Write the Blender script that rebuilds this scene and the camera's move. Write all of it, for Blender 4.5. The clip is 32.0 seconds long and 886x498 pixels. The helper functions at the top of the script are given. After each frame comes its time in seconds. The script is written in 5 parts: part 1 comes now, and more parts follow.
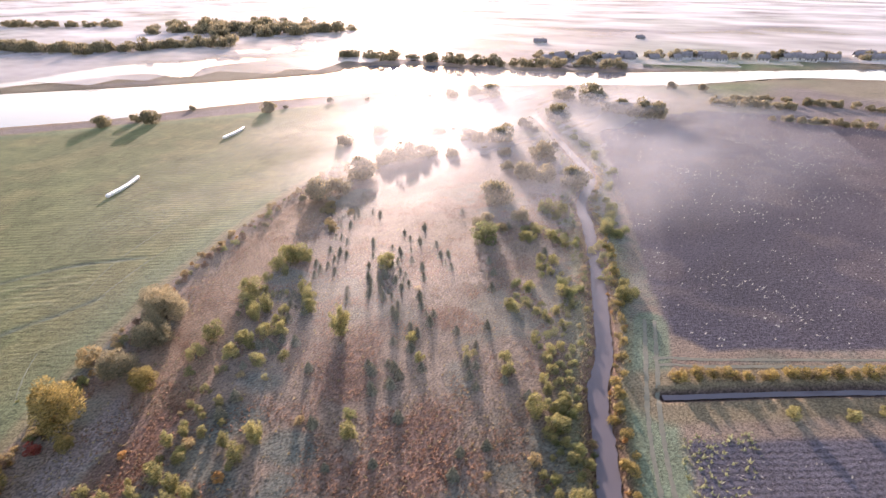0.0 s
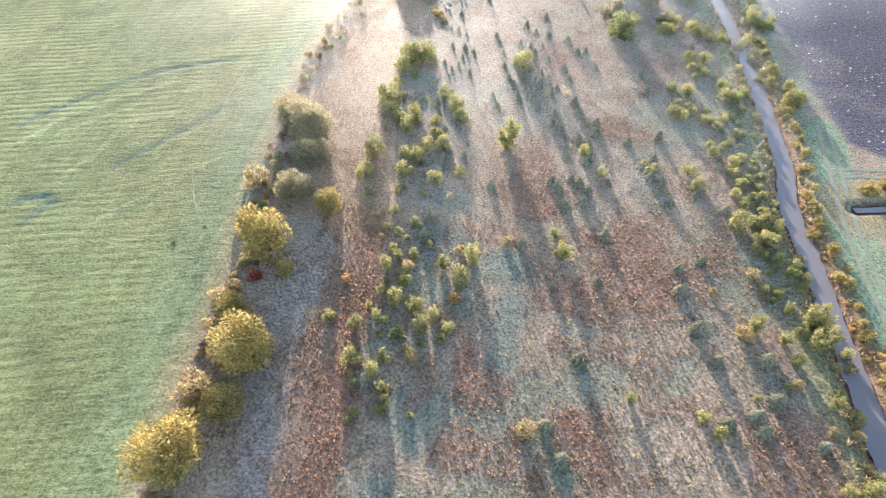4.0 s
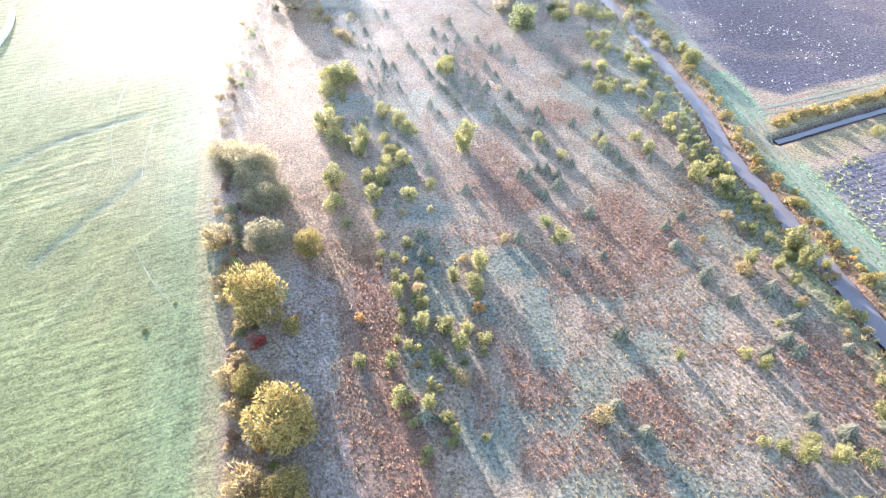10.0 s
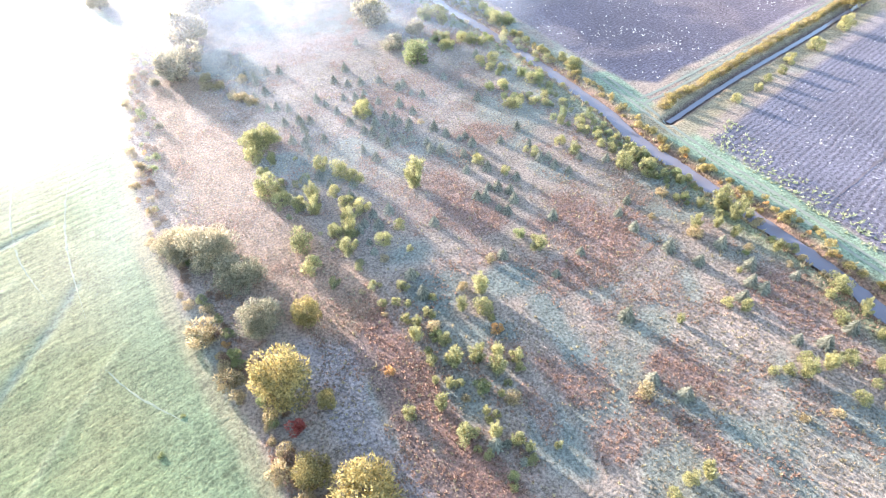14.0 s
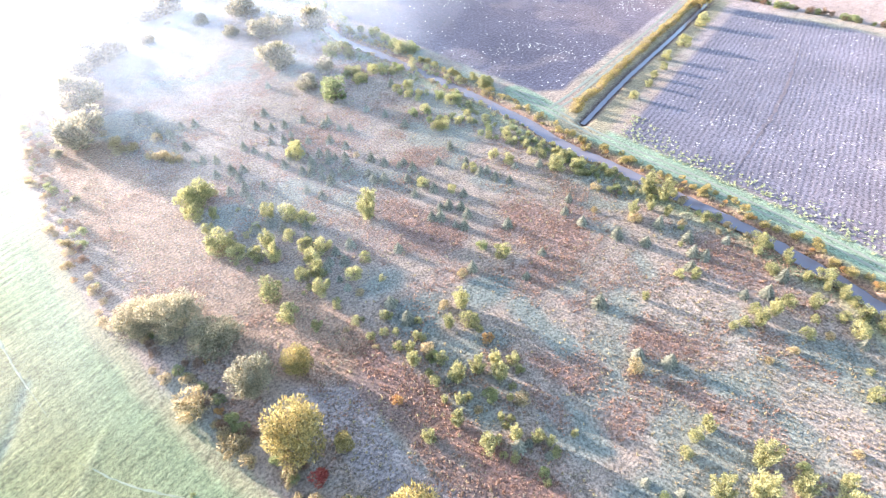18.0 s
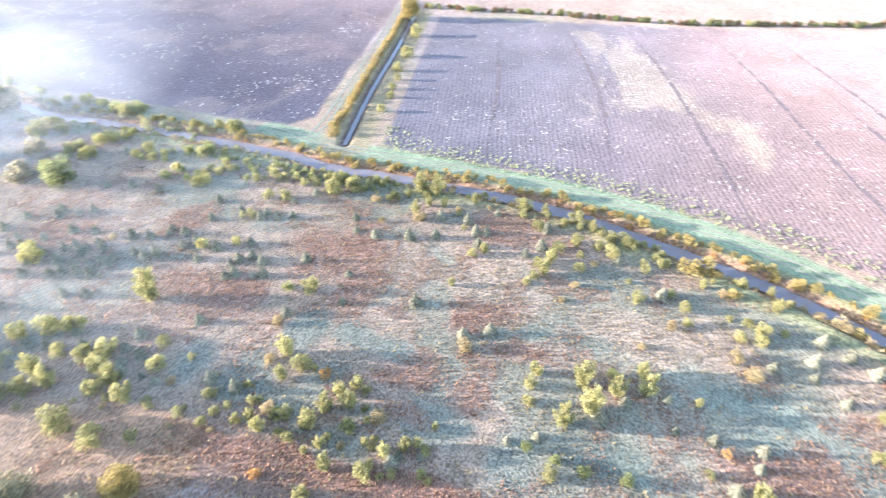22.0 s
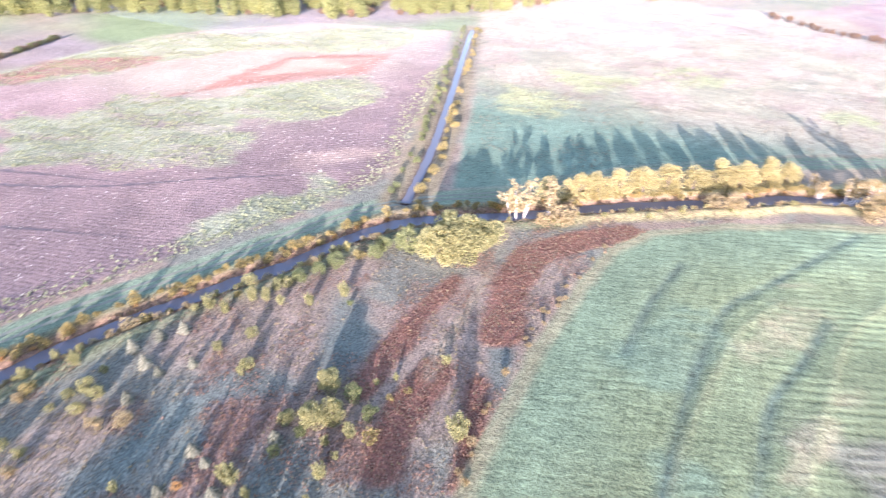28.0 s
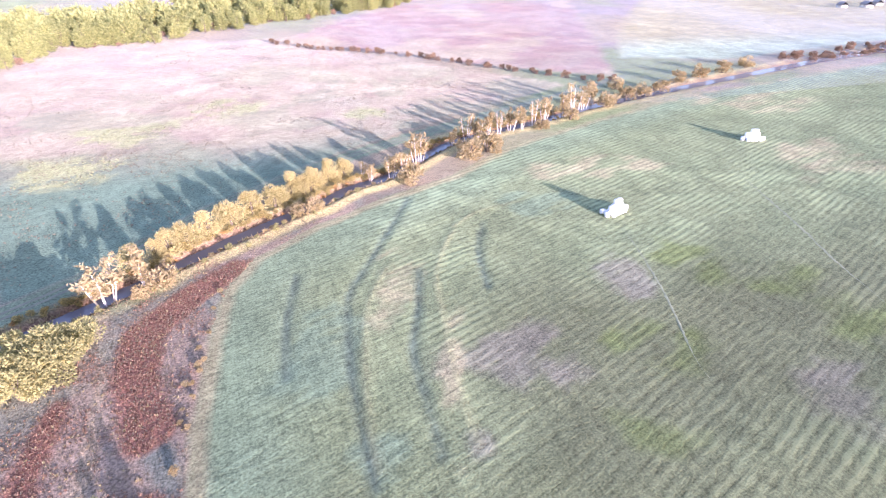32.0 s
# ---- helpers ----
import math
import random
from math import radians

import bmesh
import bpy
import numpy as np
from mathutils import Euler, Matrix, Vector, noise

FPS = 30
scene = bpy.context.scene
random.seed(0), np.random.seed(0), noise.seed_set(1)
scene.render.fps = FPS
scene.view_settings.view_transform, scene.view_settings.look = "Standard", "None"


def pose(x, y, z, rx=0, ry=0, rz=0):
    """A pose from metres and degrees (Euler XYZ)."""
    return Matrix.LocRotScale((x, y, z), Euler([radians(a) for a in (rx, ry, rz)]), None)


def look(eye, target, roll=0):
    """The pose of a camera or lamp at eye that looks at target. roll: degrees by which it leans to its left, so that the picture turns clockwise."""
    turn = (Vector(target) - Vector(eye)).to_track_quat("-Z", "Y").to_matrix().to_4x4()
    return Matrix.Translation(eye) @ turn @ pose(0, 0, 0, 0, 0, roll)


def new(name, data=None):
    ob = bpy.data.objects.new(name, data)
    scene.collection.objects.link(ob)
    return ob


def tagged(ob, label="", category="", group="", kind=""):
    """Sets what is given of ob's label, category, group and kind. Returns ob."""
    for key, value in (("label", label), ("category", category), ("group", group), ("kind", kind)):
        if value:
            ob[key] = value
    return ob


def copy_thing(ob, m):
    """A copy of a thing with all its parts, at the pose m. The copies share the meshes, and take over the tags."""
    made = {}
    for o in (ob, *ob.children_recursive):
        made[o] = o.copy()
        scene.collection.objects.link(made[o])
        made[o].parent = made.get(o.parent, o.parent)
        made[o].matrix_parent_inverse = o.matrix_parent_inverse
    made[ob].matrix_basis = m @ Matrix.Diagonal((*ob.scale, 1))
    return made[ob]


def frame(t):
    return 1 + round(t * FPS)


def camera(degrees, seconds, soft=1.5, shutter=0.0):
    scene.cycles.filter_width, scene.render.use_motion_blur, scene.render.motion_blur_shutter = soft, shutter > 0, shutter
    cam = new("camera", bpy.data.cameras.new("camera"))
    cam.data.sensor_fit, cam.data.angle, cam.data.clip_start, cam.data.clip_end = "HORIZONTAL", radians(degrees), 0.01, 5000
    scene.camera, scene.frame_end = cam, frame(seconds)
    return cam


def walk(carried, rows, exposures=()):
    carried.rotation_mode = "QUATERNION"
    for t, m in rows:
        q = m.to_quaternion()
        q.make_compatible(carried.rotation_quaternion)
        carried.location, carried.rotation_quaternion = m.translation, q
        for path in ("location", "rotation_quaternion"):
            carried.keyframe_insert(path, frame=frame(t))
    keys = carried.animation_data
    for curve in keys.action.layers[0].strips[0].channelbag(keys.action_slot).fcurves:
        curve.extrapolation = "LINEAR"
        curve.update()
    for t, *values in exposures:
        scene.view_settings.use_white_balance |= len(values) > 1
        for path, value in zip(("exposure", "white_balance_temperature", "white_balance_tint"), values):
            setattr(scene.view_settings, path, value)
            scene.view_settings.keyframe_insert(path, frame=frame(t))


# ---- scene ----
LENS = 79.38
cam = camera(LENS, 32.0, 1.0, 0.7)

# seconds, eye, turn to the left from +y, tilt, roll
PATH = [
    (0.0, 45.04, 3.49, 57.05, 17.68, -27.40, -0.43),
    (0.5, 40.80, 2.80, 57.14, 17.47, -29.95, -0.26),
    (1.0, 36.50, 2.20, 57.24, 17.17, -33.21, -0.10),
    (1.5, 32.13, 1.55, 57.27, 16.85, -36.40, 0.02),
    (2.0, 27.73, 1.05, 57.35, 16.46, -39.53, 0.27),
    (2.5, 23.44, 0.84, 57.49, 16.08, -42.52, 0.35),
    (3.0, 19.29, 0.61, 57.66, 15.54, -45.45, 0.60),
    (3.5, 15.54, 0.54, 57.63, 15.15, -48.07, 0.64),
    (4.0, 12.41, 0.50, 57.61, 15.05, -49.90, 0.53),
    (4.5, 10.03, 0.32, 57.49, 15.46, -49.67, 0.29),
    (6.5, 4.91, -0.26, 55.13, 13.95, -48.14, 0.16),
    (7.0, 4.29, -0.30, 55.02, 9.94, -48.06, 0.13),
    (7.5, 3.54, -0.31, 54.96, 6.92, -47.99, 0.17),
    (8.0, 2.51, -0.15, 54.97, 3.57, -48.11, 0.36),
    (8.5, 1.21, -0.03, 54.97, 1.15, -48.15, 0.54),
    (9.0, -0.00, -0.00, 55.00, -0.00, -48.13, 0.38),
    (9.5, -1.54, 0.10, 55.04, -1.44, -48.18, 0.41),
    (10.0, -3.15, 0.31, 55.15, -3.20, -48.04, 0.35),
    (10.5, -4.76, 0.45, 55.34, -4.87, -47.63, 0.21),
    (11.0, -6.62, 0.65, 55.47, -6.86, -47.23, 0.16),
    (11.5, -8.72, 0.98, 55.62, -9.41, -46.84, 0.31),
    (12.0, -10.79, 1.32, 55.77, -11.93, -46.40, 0.36),
    (12.5, -12.88, 1.80, 55.84, -14.64, -45.97, 0.39),
    (13.0, -14.92, 2.30, 56.03, -17.61, -45.60, 0.33),
    (13.5, -17.00, 2.89, 56.17, -20.52, -45.21, 0.33),
    (14.0, -18.99, 3.51, 56.33, -22.66, -44.82, 0.16),
    (14.5, -20.72, 4.11, 56.57, -23.83, -44.38, -0.03),
    (16.5, -25.37, 5.74, 57.09, -31.27, -42.99, -0.38),
    (17.0, -26.21, 5.99, 57.14, -32.29, -42.68, -0.52),
    (17.5, -27.06, 6.24, 57.28, -34.14, -42.42, -0.47),
    (18.0, -27.71, 6.46, 57.23, -36.17, -42.14, -0.56),
    (18.5, -28.10, 6.81, 57.19, -38.66, -41.84, -0.29),
    (19.0, -28.53, 7.05, 57.27, -41.00, -41.57, -0.15),
    (19.5, -28.86, 7.18, 57.44, -43.42, -41.31, -0.11),
    (20.0, -29.04, 7.09, 57.54, -46.00, -40.97, -0.16),
    (20.5, -29.16, 6.99, 57.65, -48.67, -40.63, -0.19),
    (21.0, -29.24, 6.82, 57.77, -52.63, -40.29, -0.22),
    (21.5, -29.24, 6.68, 57.86, -58.42, -40.00, -0.30),
    (22.0, -29.33, 6.61, 58.03, -64.79, -39.74, -0.11),
    (22.5, -29.30, 6.72, 58.09, -71.29, -39.44, -0.04),
    (23.0, -29.31, 6.67, 58.11, -78.50, -39.13, 0.07),
    (23.5, -29.35, 6.78, 57.89, -85.72, -38.68, 0.31),
    (24.0, -29.53, 6.84, 57.77, -93.10, -38.21, 0.43),
    (24.5, -29.64, 6.76, 57.51, -100.12, -37.67, 0.63),
    (26.5, -28.75, 5.56, 55.33, -128.41, -35.62, -0.48),
    (27.0, -28.54, 5.36, 54.97, -135.90, -35.20, -0.39),
    (27.5, -28.45, 5.37, 54.93, -143.12, -34.78, -0.18),
    (28.0, -28.42, 5.46, 55.10, -150.36, -34.40, 0.07),
    (28.5, -28.42, 5.45, 55.17, -157.31, -34.00, 0.17),
    (29.0, -28.53, 5.40, 55.17, -163.85, -33.53, 0.25),
    (29.5, -28.71, 5.09, 54.98, -170.47, -33.07, 0.14),
    (30.0, -28.77, 4.99, 54.74, -177.02, -32.55, 0.25),
    (30.5, -28.86, 5.00, 54.80, -183.37, -32.12, 0.29),
    (31.0, -29.08, 5.03, 54.83, -189.54, -31.69, 0.31),
    (31.5, -29.05, 4.91, 54.72, -194.85, -31.22, 0.37),
    (32.0, -28.86, 4.93, 54.63, -197.16, -30.79, 0.45),
]
EXPOSURES = [(0.0, 1.6, 7200, 36), (1.0, 1.87, 7150, 42), (2.0, 2.12, 7000, 34), (3.0, 2.11, 6850, 17), (4.5, 2.57, 6450, 15), (9.0, 2.88, 6080, 19), (14.0, 2.97, 6000, 19), (20.0, 3.04, 6080, 21), (24.0, 2.92, 6080, 16), (28.0, 2.27, 5720, 30), (32.0, 2.08, 5800, 42)]
walk(cam, [(t, pose(x, y, z, 90 + tilt, 0, turn) @ pose(0, 0, 0, 0, 0, roll)) for t, x, y, z, turn, tilt, roll in PATH], EXPOSURES)

# ---- light: low morning sun over the river ----
SUN_ELEVATION, SUN_ROTATION = radians(9.5), radians(-22.5)
SUN_WAY = Vector((math.sin(SUN_ROTATION) * math.cos(SUN_ELEVATION), math.cos(SUN_ROTATION) * math.cos(SUN_ELEVATION), math.sin(SUN_ELEVATION)))
sun = new("sun", bpy.data.lights.new("sun", "SUN"))
sun.data.energy, sun.data.angle, sun.data.color = 3.7, radians(0.6), (1.0, 0.91, 0.80)
sun.matrix_world = look(SUN_WAY * 900, (0, 0, 0))
world = bpy.data.worlds.new("morning_sky")
scene.world = world
world.use_nodes = True
wn = world.node_tree.nodes
sky = wn.new("ShaderNodeTexSky")
sky.sky_type, sky.sun_disc, sky.sun_elevation, sky.sun_rotation = "NISHITA", False, SUN_ELEVATION, SUN_ROTATION % (2 * math.pi)
sky.air_density, sky.dust_density = 1.0, 0.8
world.node_tree.links.new(sky.outputs[0], wn["Background"].inputs[0])
wn["Background"].inputs[1].default_value = 0.15

rng = np.random.default_rng(7)


# ---- node helpers ----
def material(name):
    m = bpy.data.materials.new(name)
    m.use_nodes = True
    m.node_tree.nodes.clear()
    out = m.node_tree.nodes.new("ShaderNodeOutputMaterial")
    return m, m.node_tree, out


def node(tree, kind, **values):
    n = tree.nodes.new(kind)
    for key, value in values.items():
        n.inputs[key].default_value = value
    return n


def attribute(tree, name):
    n = tree.nodes.new("ShaderNodeAttribute")
    n.attribute_name = name
    return n.outputs["Color"]


def link(tree, a, b):
    tree.links.new(a, b)


def noise_node(tree, scale, detail=3.0, rough=0.6, stretch=None, turn=0.0):
    pos = tree.nodes.new("ShaderNodeNewGeometry").outputs["Position"]
    if stretch:
        for kind, value in (("Rotation", (0, 0, turn)), ("Scale", stretch)):
            mp = node(tree, "ShaderNodeMapping", **{kind: value})
            link(tree, pos, mp.inputs["Vector"])
            pos = mp.outputs[0]
    n = node(tree, "ShaderNodeTexNoise", Scale=scale, Detail=detail, Roughness=rough)
    link(tree, pos, n.inputs["Vector"])
    return n.outputs["Fac"]


def ramp(tree, fac, low, high, a=0.0, b=1.0):
    n = node(tree, "ShaderNodeMapRange")
    n.inputs["From Min"].default_value, n.inputs["From Max"].default_value = low, high
    n.inputs["To Min"].default_value, n.inputs["To Max"].default_value = a, b
    link(tree, fac, n.inputs["Value"])
    return n.outputs[0]


def maths(tree, op, a, b):
    n = tree.nodes.new("ShaderNodeMath")
    n.operation = op
    for i, v in enumerate((a, b)):
        if isinstance(v, (int, float)):
            n.inputs[i].default_value = v
        else:
            link(tree, v, n.inputs[i])
    return n.outputs[0]


def mix_colour(tree, fac, a, b, mode="MIX"):
    n = tree.nodes.new("ShaderNodeMixRGB")
    n.blend_type = mode
    for i, v in zip(("Fac", "Color1", "Color2"), (fac, a, b)):
        if isinstance(v, (int, float)):
            n.inputs[i].default_value = v
        elif isinstance(v, tuple):
            n.inputs[i].default_value = (*v, 1)[:4]
        else:
            link(tree, v, n.inputs[i])
    return n.outputs[0]


def plain(name, low, high, scale=4.0, rough=0.85, metal=0.0, bump=0.3, distance=0.02):
    """A surface that varies between two colours at two scales, with fine relief."""
    m, t, out = material(name)
    b = node(t, "ShaderNodeBsdfPrincipled", Roughness=rough, Metallic=metal)
    b.inputs["Diffuse Roughness"].default_value = 0.5
    f = maths(t, "ADD", maths(t, "MULTIPLY", noise_node(t, scale), 0.6), maths(t, "MULTIPLY", noise_node(t, scale * 9), 0.4))
    link(t, mix_colour(t, ramp(t, f, 0.35, 0.65), low, high), b.inputs["Base Color"])
    bp = node(t, "ShaderNodeBump", Strength=bump, Distance=distance)
    link(t, f, bp.inputs["Height"])
    link(t, bp.outputs[0], b.inputs["Normal"])
    link(t, b.outputs[0], out.inputs[0])
    return m


def leafy(name, dark, light, glow=0.45):
    """Leaves: each one its own shade, each plant its own cast, light shining through."""
    m, t, out = material(name)
    island = t.nodes.new("ShaderNodeNewGeometry").outputs["Random Per Island"]
    plant = t.nodes.new("ShaderNodeObjectInfo").outputs["Random"]
    shade = maths(t, "ADD", maths(t, "MULTIPLY", island, 0.7), maths(t, "MULTIPLY", plant, 0.3))
    col = mix_colour(t, shade, dark, light)
    d, tr = node(t, "ShaderNodeBsdfDiffuse", Roughness=0.6), node(t, "ShaderNodeBsdfTranslucent")
    mx = node(t, "ShaderNodeMixShader", Fac=glow)
    link(t, col, d.inputs["Color"])
    link(t, col, tr.inputs["Color"])
    link(t, d.outputs[0], mx.inputs[1])
    link(t, tr.outputs[0], mx.inputs[2])
    link(t, mx.outputs[0], out.inputs[0])
    return m


def water_material(name, rough=0.06, scale=0.6, bump=0.05, base=(0.17, 0.155, 0.165)):
    m, t, out = material(name)
    b = node(t, "ShaderNodeBsdfPrincipled", Roughness=rough, IOR=1.33)
    b.inputs["Base Color"].default_value = (*base, 1)
    b.inputs["Specular IOR Level"].default_value = 0.45
    bp = node(t, "ShaderNodeBump", Strength=bump, Distance=0.05)
    link(t, noise_node(t, scale, 4), bp.inputs["Height"])
    link(t, bp.outputs[0], b.inputs["Normal"])
    link(t, b.outputs[0], out.inputs[0])
    return m


def mist_material(name, low, high, scale, stretch, near=None, gloss=0.5, rough=0.6):
    """Thin mist and haze sheets: mostly clear, white and gloss standing in for scattered light, in drifting wisps."""
    m, t, out = material(name)
    f = ramp(t, noise_node(t, scale, 4, 0.55, stretch, radians(20)), 0.3, 0.7, low, high)
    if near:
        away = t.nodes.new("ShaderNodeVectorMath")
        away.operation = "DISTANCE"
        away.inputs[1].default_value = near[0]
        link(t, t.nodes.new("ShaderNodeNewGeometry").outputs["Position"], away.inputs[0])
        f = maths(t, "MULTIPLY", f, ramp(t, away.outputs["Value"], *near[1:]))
    d = node(t, "ShaderNodeBsdfDiffuse", Color=(0.9, 0.9, 0.92, 1))
    g = node(t, "ShaderNodeBsdfGlossy", Color=(0.95, 0.93, 0.9, 1), Roughness=rough)
    mx, mx2 = node(t, "ShaderNodeMixShader", Fac=gloss), node(t, "ShaderNodeMixShader")
    link(t, d.outputs[0], mx.inputs[1])
    link(t, g.outputs[0], mx.inputs[2])
    link(t, f, mx2.inputs[0])
    link(t, t.nodes.new("ShaderNodeBsdfTransparent").outputs[0], mx2.inputs[1])
    link(t, mx.outputs[0], mx2.inputs[2])
    link(t, mx2.outputs[0], out.inputs[0])
    return m


def ground_material():
    m, t, out = material("land_cover")
    tint = attribute(t, "tint")
    use = attribute(t, "use")
    sep = t.nodes.new("ShaderNodeSeparateColor")
    link(t, use, sep.inputs[0])
    mown, tilled, rough_land = sep.outputs[0], sep.outputs[1], sep.outputs[2]
    fine, mid = noise_node(t, 2.6, 5, 0.75), noise_node(t, 0.45, 4, 0.6)
    broad = noise_node(t, 0.06, 3)
    # mown swaths in the meadow
    mown_map = node(t, "ShaderNodeMapping")
    mown_map.inputs["Rotation"].default_value = (0, 0, radians(-22))
    link(t, t.nodes.new("ShaderNodeNewGeometry").outputs["Position"], mown_map.inputs["Vector"])
    lines = node(t, "ShaderNodeTexWave", Scale=0.2, Distortion=4.5, Detail=3.0)
    lines.wave_type, lines.bands_direction = "BANDS", "Y"
    lines.inputs["Detail Scale"].default_value = 0.25
    link(t, mown_map.outputs[0], lines.inputs["Vector"])
    swath = noise_node(t, 1.0, 4, 0.65, (0.22, 1.3, 1), radians(-22))
    swath2 = noise_node(t, 1.0, 3, 0.6, (0.9, 0.16, 1), radians(-5))
    place_x = t.nodes.new("ShaderNodeSeparateXYZ")
    link(t, t.nodes.new("ShaderNodeNewGeometry").outputs["Position"], place_x.inputs[0])
    where = maths(t, "MULTIPLY", ramp(t, noise_node(t, 0.025, 2), 0.42, 0.58, 0.4, 1.0), ramp(t, place_x.outputs[0], -34, -50, 0.15, 1.0))
    # furrows of the tilled fields, along the ditches
    pos = t.nodes.new("ShaderNodeNewGeometry").outputs["Position"]
    mp = node(t, "ShaderNodeMapping")
    mp.inputs["Rotation"].default_value = (0, 0, radians(-20))
    link(t, pos, mp.inputs["Vector"])
    wave = node(t, "ShaderNodeTexWave", Scale=0.30, Distortion=4.2, Detail=3.0)
    wave.wave_type, wave.bands_direction = "BANDS", "Y"
    wave.inputs["Detail Scale"].default_value = 0.3
    link(t, mp.outputs[0], wave.inputs["Vector"])
    furrow = wave.outputs["Fac"]
    clod = noise_node(t, 1.3, 4, 0.7)
    v_mown = maths(t, "ADD", maths(t, "MULTIPLY", ramp(t, swath, 0.3, 0.7), 0.45), maths(t, "MULTIPLY", ramp(t, swath2, 0.3, 0.7), 0.25))
    v_mown = maths(t, "ADD", v_mown, maths(t, "MULTIPLY", maths(t, "MULTIPLY", lines.outputs["Fac"], maths(t, "MULTIPLY", where, ramp(t, noise_node(t, 0.11, 3, 0.6), 0.38, 0.6, 0.1, 1.0))), 0.62))
    v_mown = maths(t, "ADD", v_mown, ramp(t, noise_node(t, 1.3, 3, 0.6, (0.45, 1.7, 1), radians(-22)), 0.38, 0.62, -0.08, 0.16))
    v_till = maths(t, "ADD", maths(t, "MULTIPLY", furrow, ramp(t, place_x.outputs[1], 78, 94, 0.34, 0.08)), maths(t, "MULTIPLY", ramp(t, clod, 0.3, 0.7), 0.72))
    v_rough = maths(t, "ADD", maths(t, "MULTIPLY", ramp(t, fine, 0.3, 0.7), 0.5), ramp(t, mid, 0.3, 0.7, 0.1, 0.45))
    v = maths(t, "ADD", maths(t, "ADD", maths(t, "MULTIPLY", v_mown, mown), maths(t, "MULTIPLY", v_till, tilled)), maths(t, "MULTIPLY", v_rough, rough_land))
    v = maths(t, "ADD", maths(t, "MULTIPLY", v, 0.62), maths(t, "MULTIPLY", ramp(t, fine, 0.36, 0.64), 0.40))
    gain = maths(t, "MULTIPLY", ramp(t, v, 0.2, 0.8, 0.46, 1.58), ramp(t, broad, 0.3, 0.7, 0.85, 1.15))
    comb = t.nodes.new("ShaderNodeCombineColor")
    for i in range(3):
        link(t, gain, comb.inputs[i])
    col = mix_colour(t, 1.0, tint, comb.outputs[0], "MULTIPLY")
    b = node(t, "ShaderNodeBsdfPrincipled", Roughness=0.88)
    b.inputs["Specular IOR Level"].default_value = 0.15
    link(t, maths(t, "ADD", maths(t, "MULTIPLY", tilled, 0.5), 0.5), b.inputs["Diffuse Roughness"])
    link(t, col, b.inputs["Base Color"])
    bp = node(t, "ShaderNodeBump", Strength=1.0, Distance=0.15)
    link(t, v, bp.inputs["Height"])
    link(t, bp.outputs[0], b.inputs["Normal"])
    link(t, b.outputs[0], out.inputs[0])
    return m


M = dict(
    land=ground_material(),
    water=water_material("still_water"), river=water_material("river_water", 0.05, 0.15, 0.05, (0.10, 0.13, 0.18)),
    bark=plain("grey_brown_bark", (0.10, 0.075, 0.055), (0.22, 0.18, 0.14), 6),
    birch=plain("white_birch_bark", (0.42, 0.37, 0.34), (0.70, 0.66, 0.63), 3),
    spruce=leafy("frosted_spruce_needles", (0.11, 0.12, 0.085), (0.50, 0.48, 0.36), 0.45),
    green=leafy("green_leaves", (0.10, 0.125, 0.055), (0.45, 0.46, 0.22), 0.5),
    lime=leafy("yellow_green_leaves", (0.13, 0.14, 0.07), (0.58, 0.53, 0.25), 0.42),
    wood=leafy("pale_wood_leaves", (0.18, 0.20, 0.08), (0.52, 0.52, 0.23), 0.5),
    gold=leafy("golden_autumn_leaves", (0.12, 0.115, 0.055), (0.60, 0.47, 0.19), 0.4),
    ochre=leafy("ochre_autumn_leaves", (0.28, 0.24, 0.10), (0.70, 0.61, 0.32)),
    tan=leafy("tan_seed_heads", (0.24, 0.18, 0.09), (0.58, 0.48, 0.28)),
    scrub=leafy("brown_scrub_twigs", (0.14, 0.09, 0.06), (0.42, 0.29, 0.20), 0.3),
    grey=leafy("grey_willow_leaves", (0.12, 0.125, 0.08), (0.53, 0.46, 0.31), 0.45),
    red=leafy("red_autumn_leaves", (0.28, 0.07, 0.06), (0.52, 0.18, 0.13)),
    orange=leafy("orange_autumn_leaves", (0.36, 0.20, 0.08), (0.70, 0.46, 0.20)),
    bracken=leafy("rusty_bracken_fronds", (0.20, 0.11, 0.075), (0.60, 0.40, 0.28), 0.5),
    husk=leafy("bleached_maize_husks", (0.55, 0.50, 0.43), (0.88, 0.84, 0.76), 0.3),
    straw=leafy("pale_dry_grass_blades", (0.18, 0.145, 0.10), (0.50, 0.42, 0.30), 0.5),
    swath=plain("cut_grass_swath", (0.16, 0.19, 0.115), (0.30, 0.32, 0.21), 0.6, 0.95),
    weeds=leafy("pale_green_weed_leaves", (0.22, 0.24, 0.12), (0.60, 0.60, 0.36), 0.4),
    soil=plain("dark_bare_soil", (0.085, 0.068, 0.072), (0.17, 0.13, 0.13), 0.8, 0.95),
    wrap=plain("white_bale_wrap", (0.74, 0.76, 0.78), (0.88, 0.89, 0.90), 5, 0.35, 0, 0.4, 0.03),
    rut=plain("bare_wheel_rut", (0.17, 0.18, 0.13), (0.25, 0.25, 0.18), 1.2),
    plaster=plain("pale_plaster", (0.55, 0.53, 0.50), (0.80, 0.78, 0.74), 1.0),
    roof=plain("grey_roofing", (0.16, 0.15, 0.16), (0.34, 0.32, 0.33), 1.0),
)

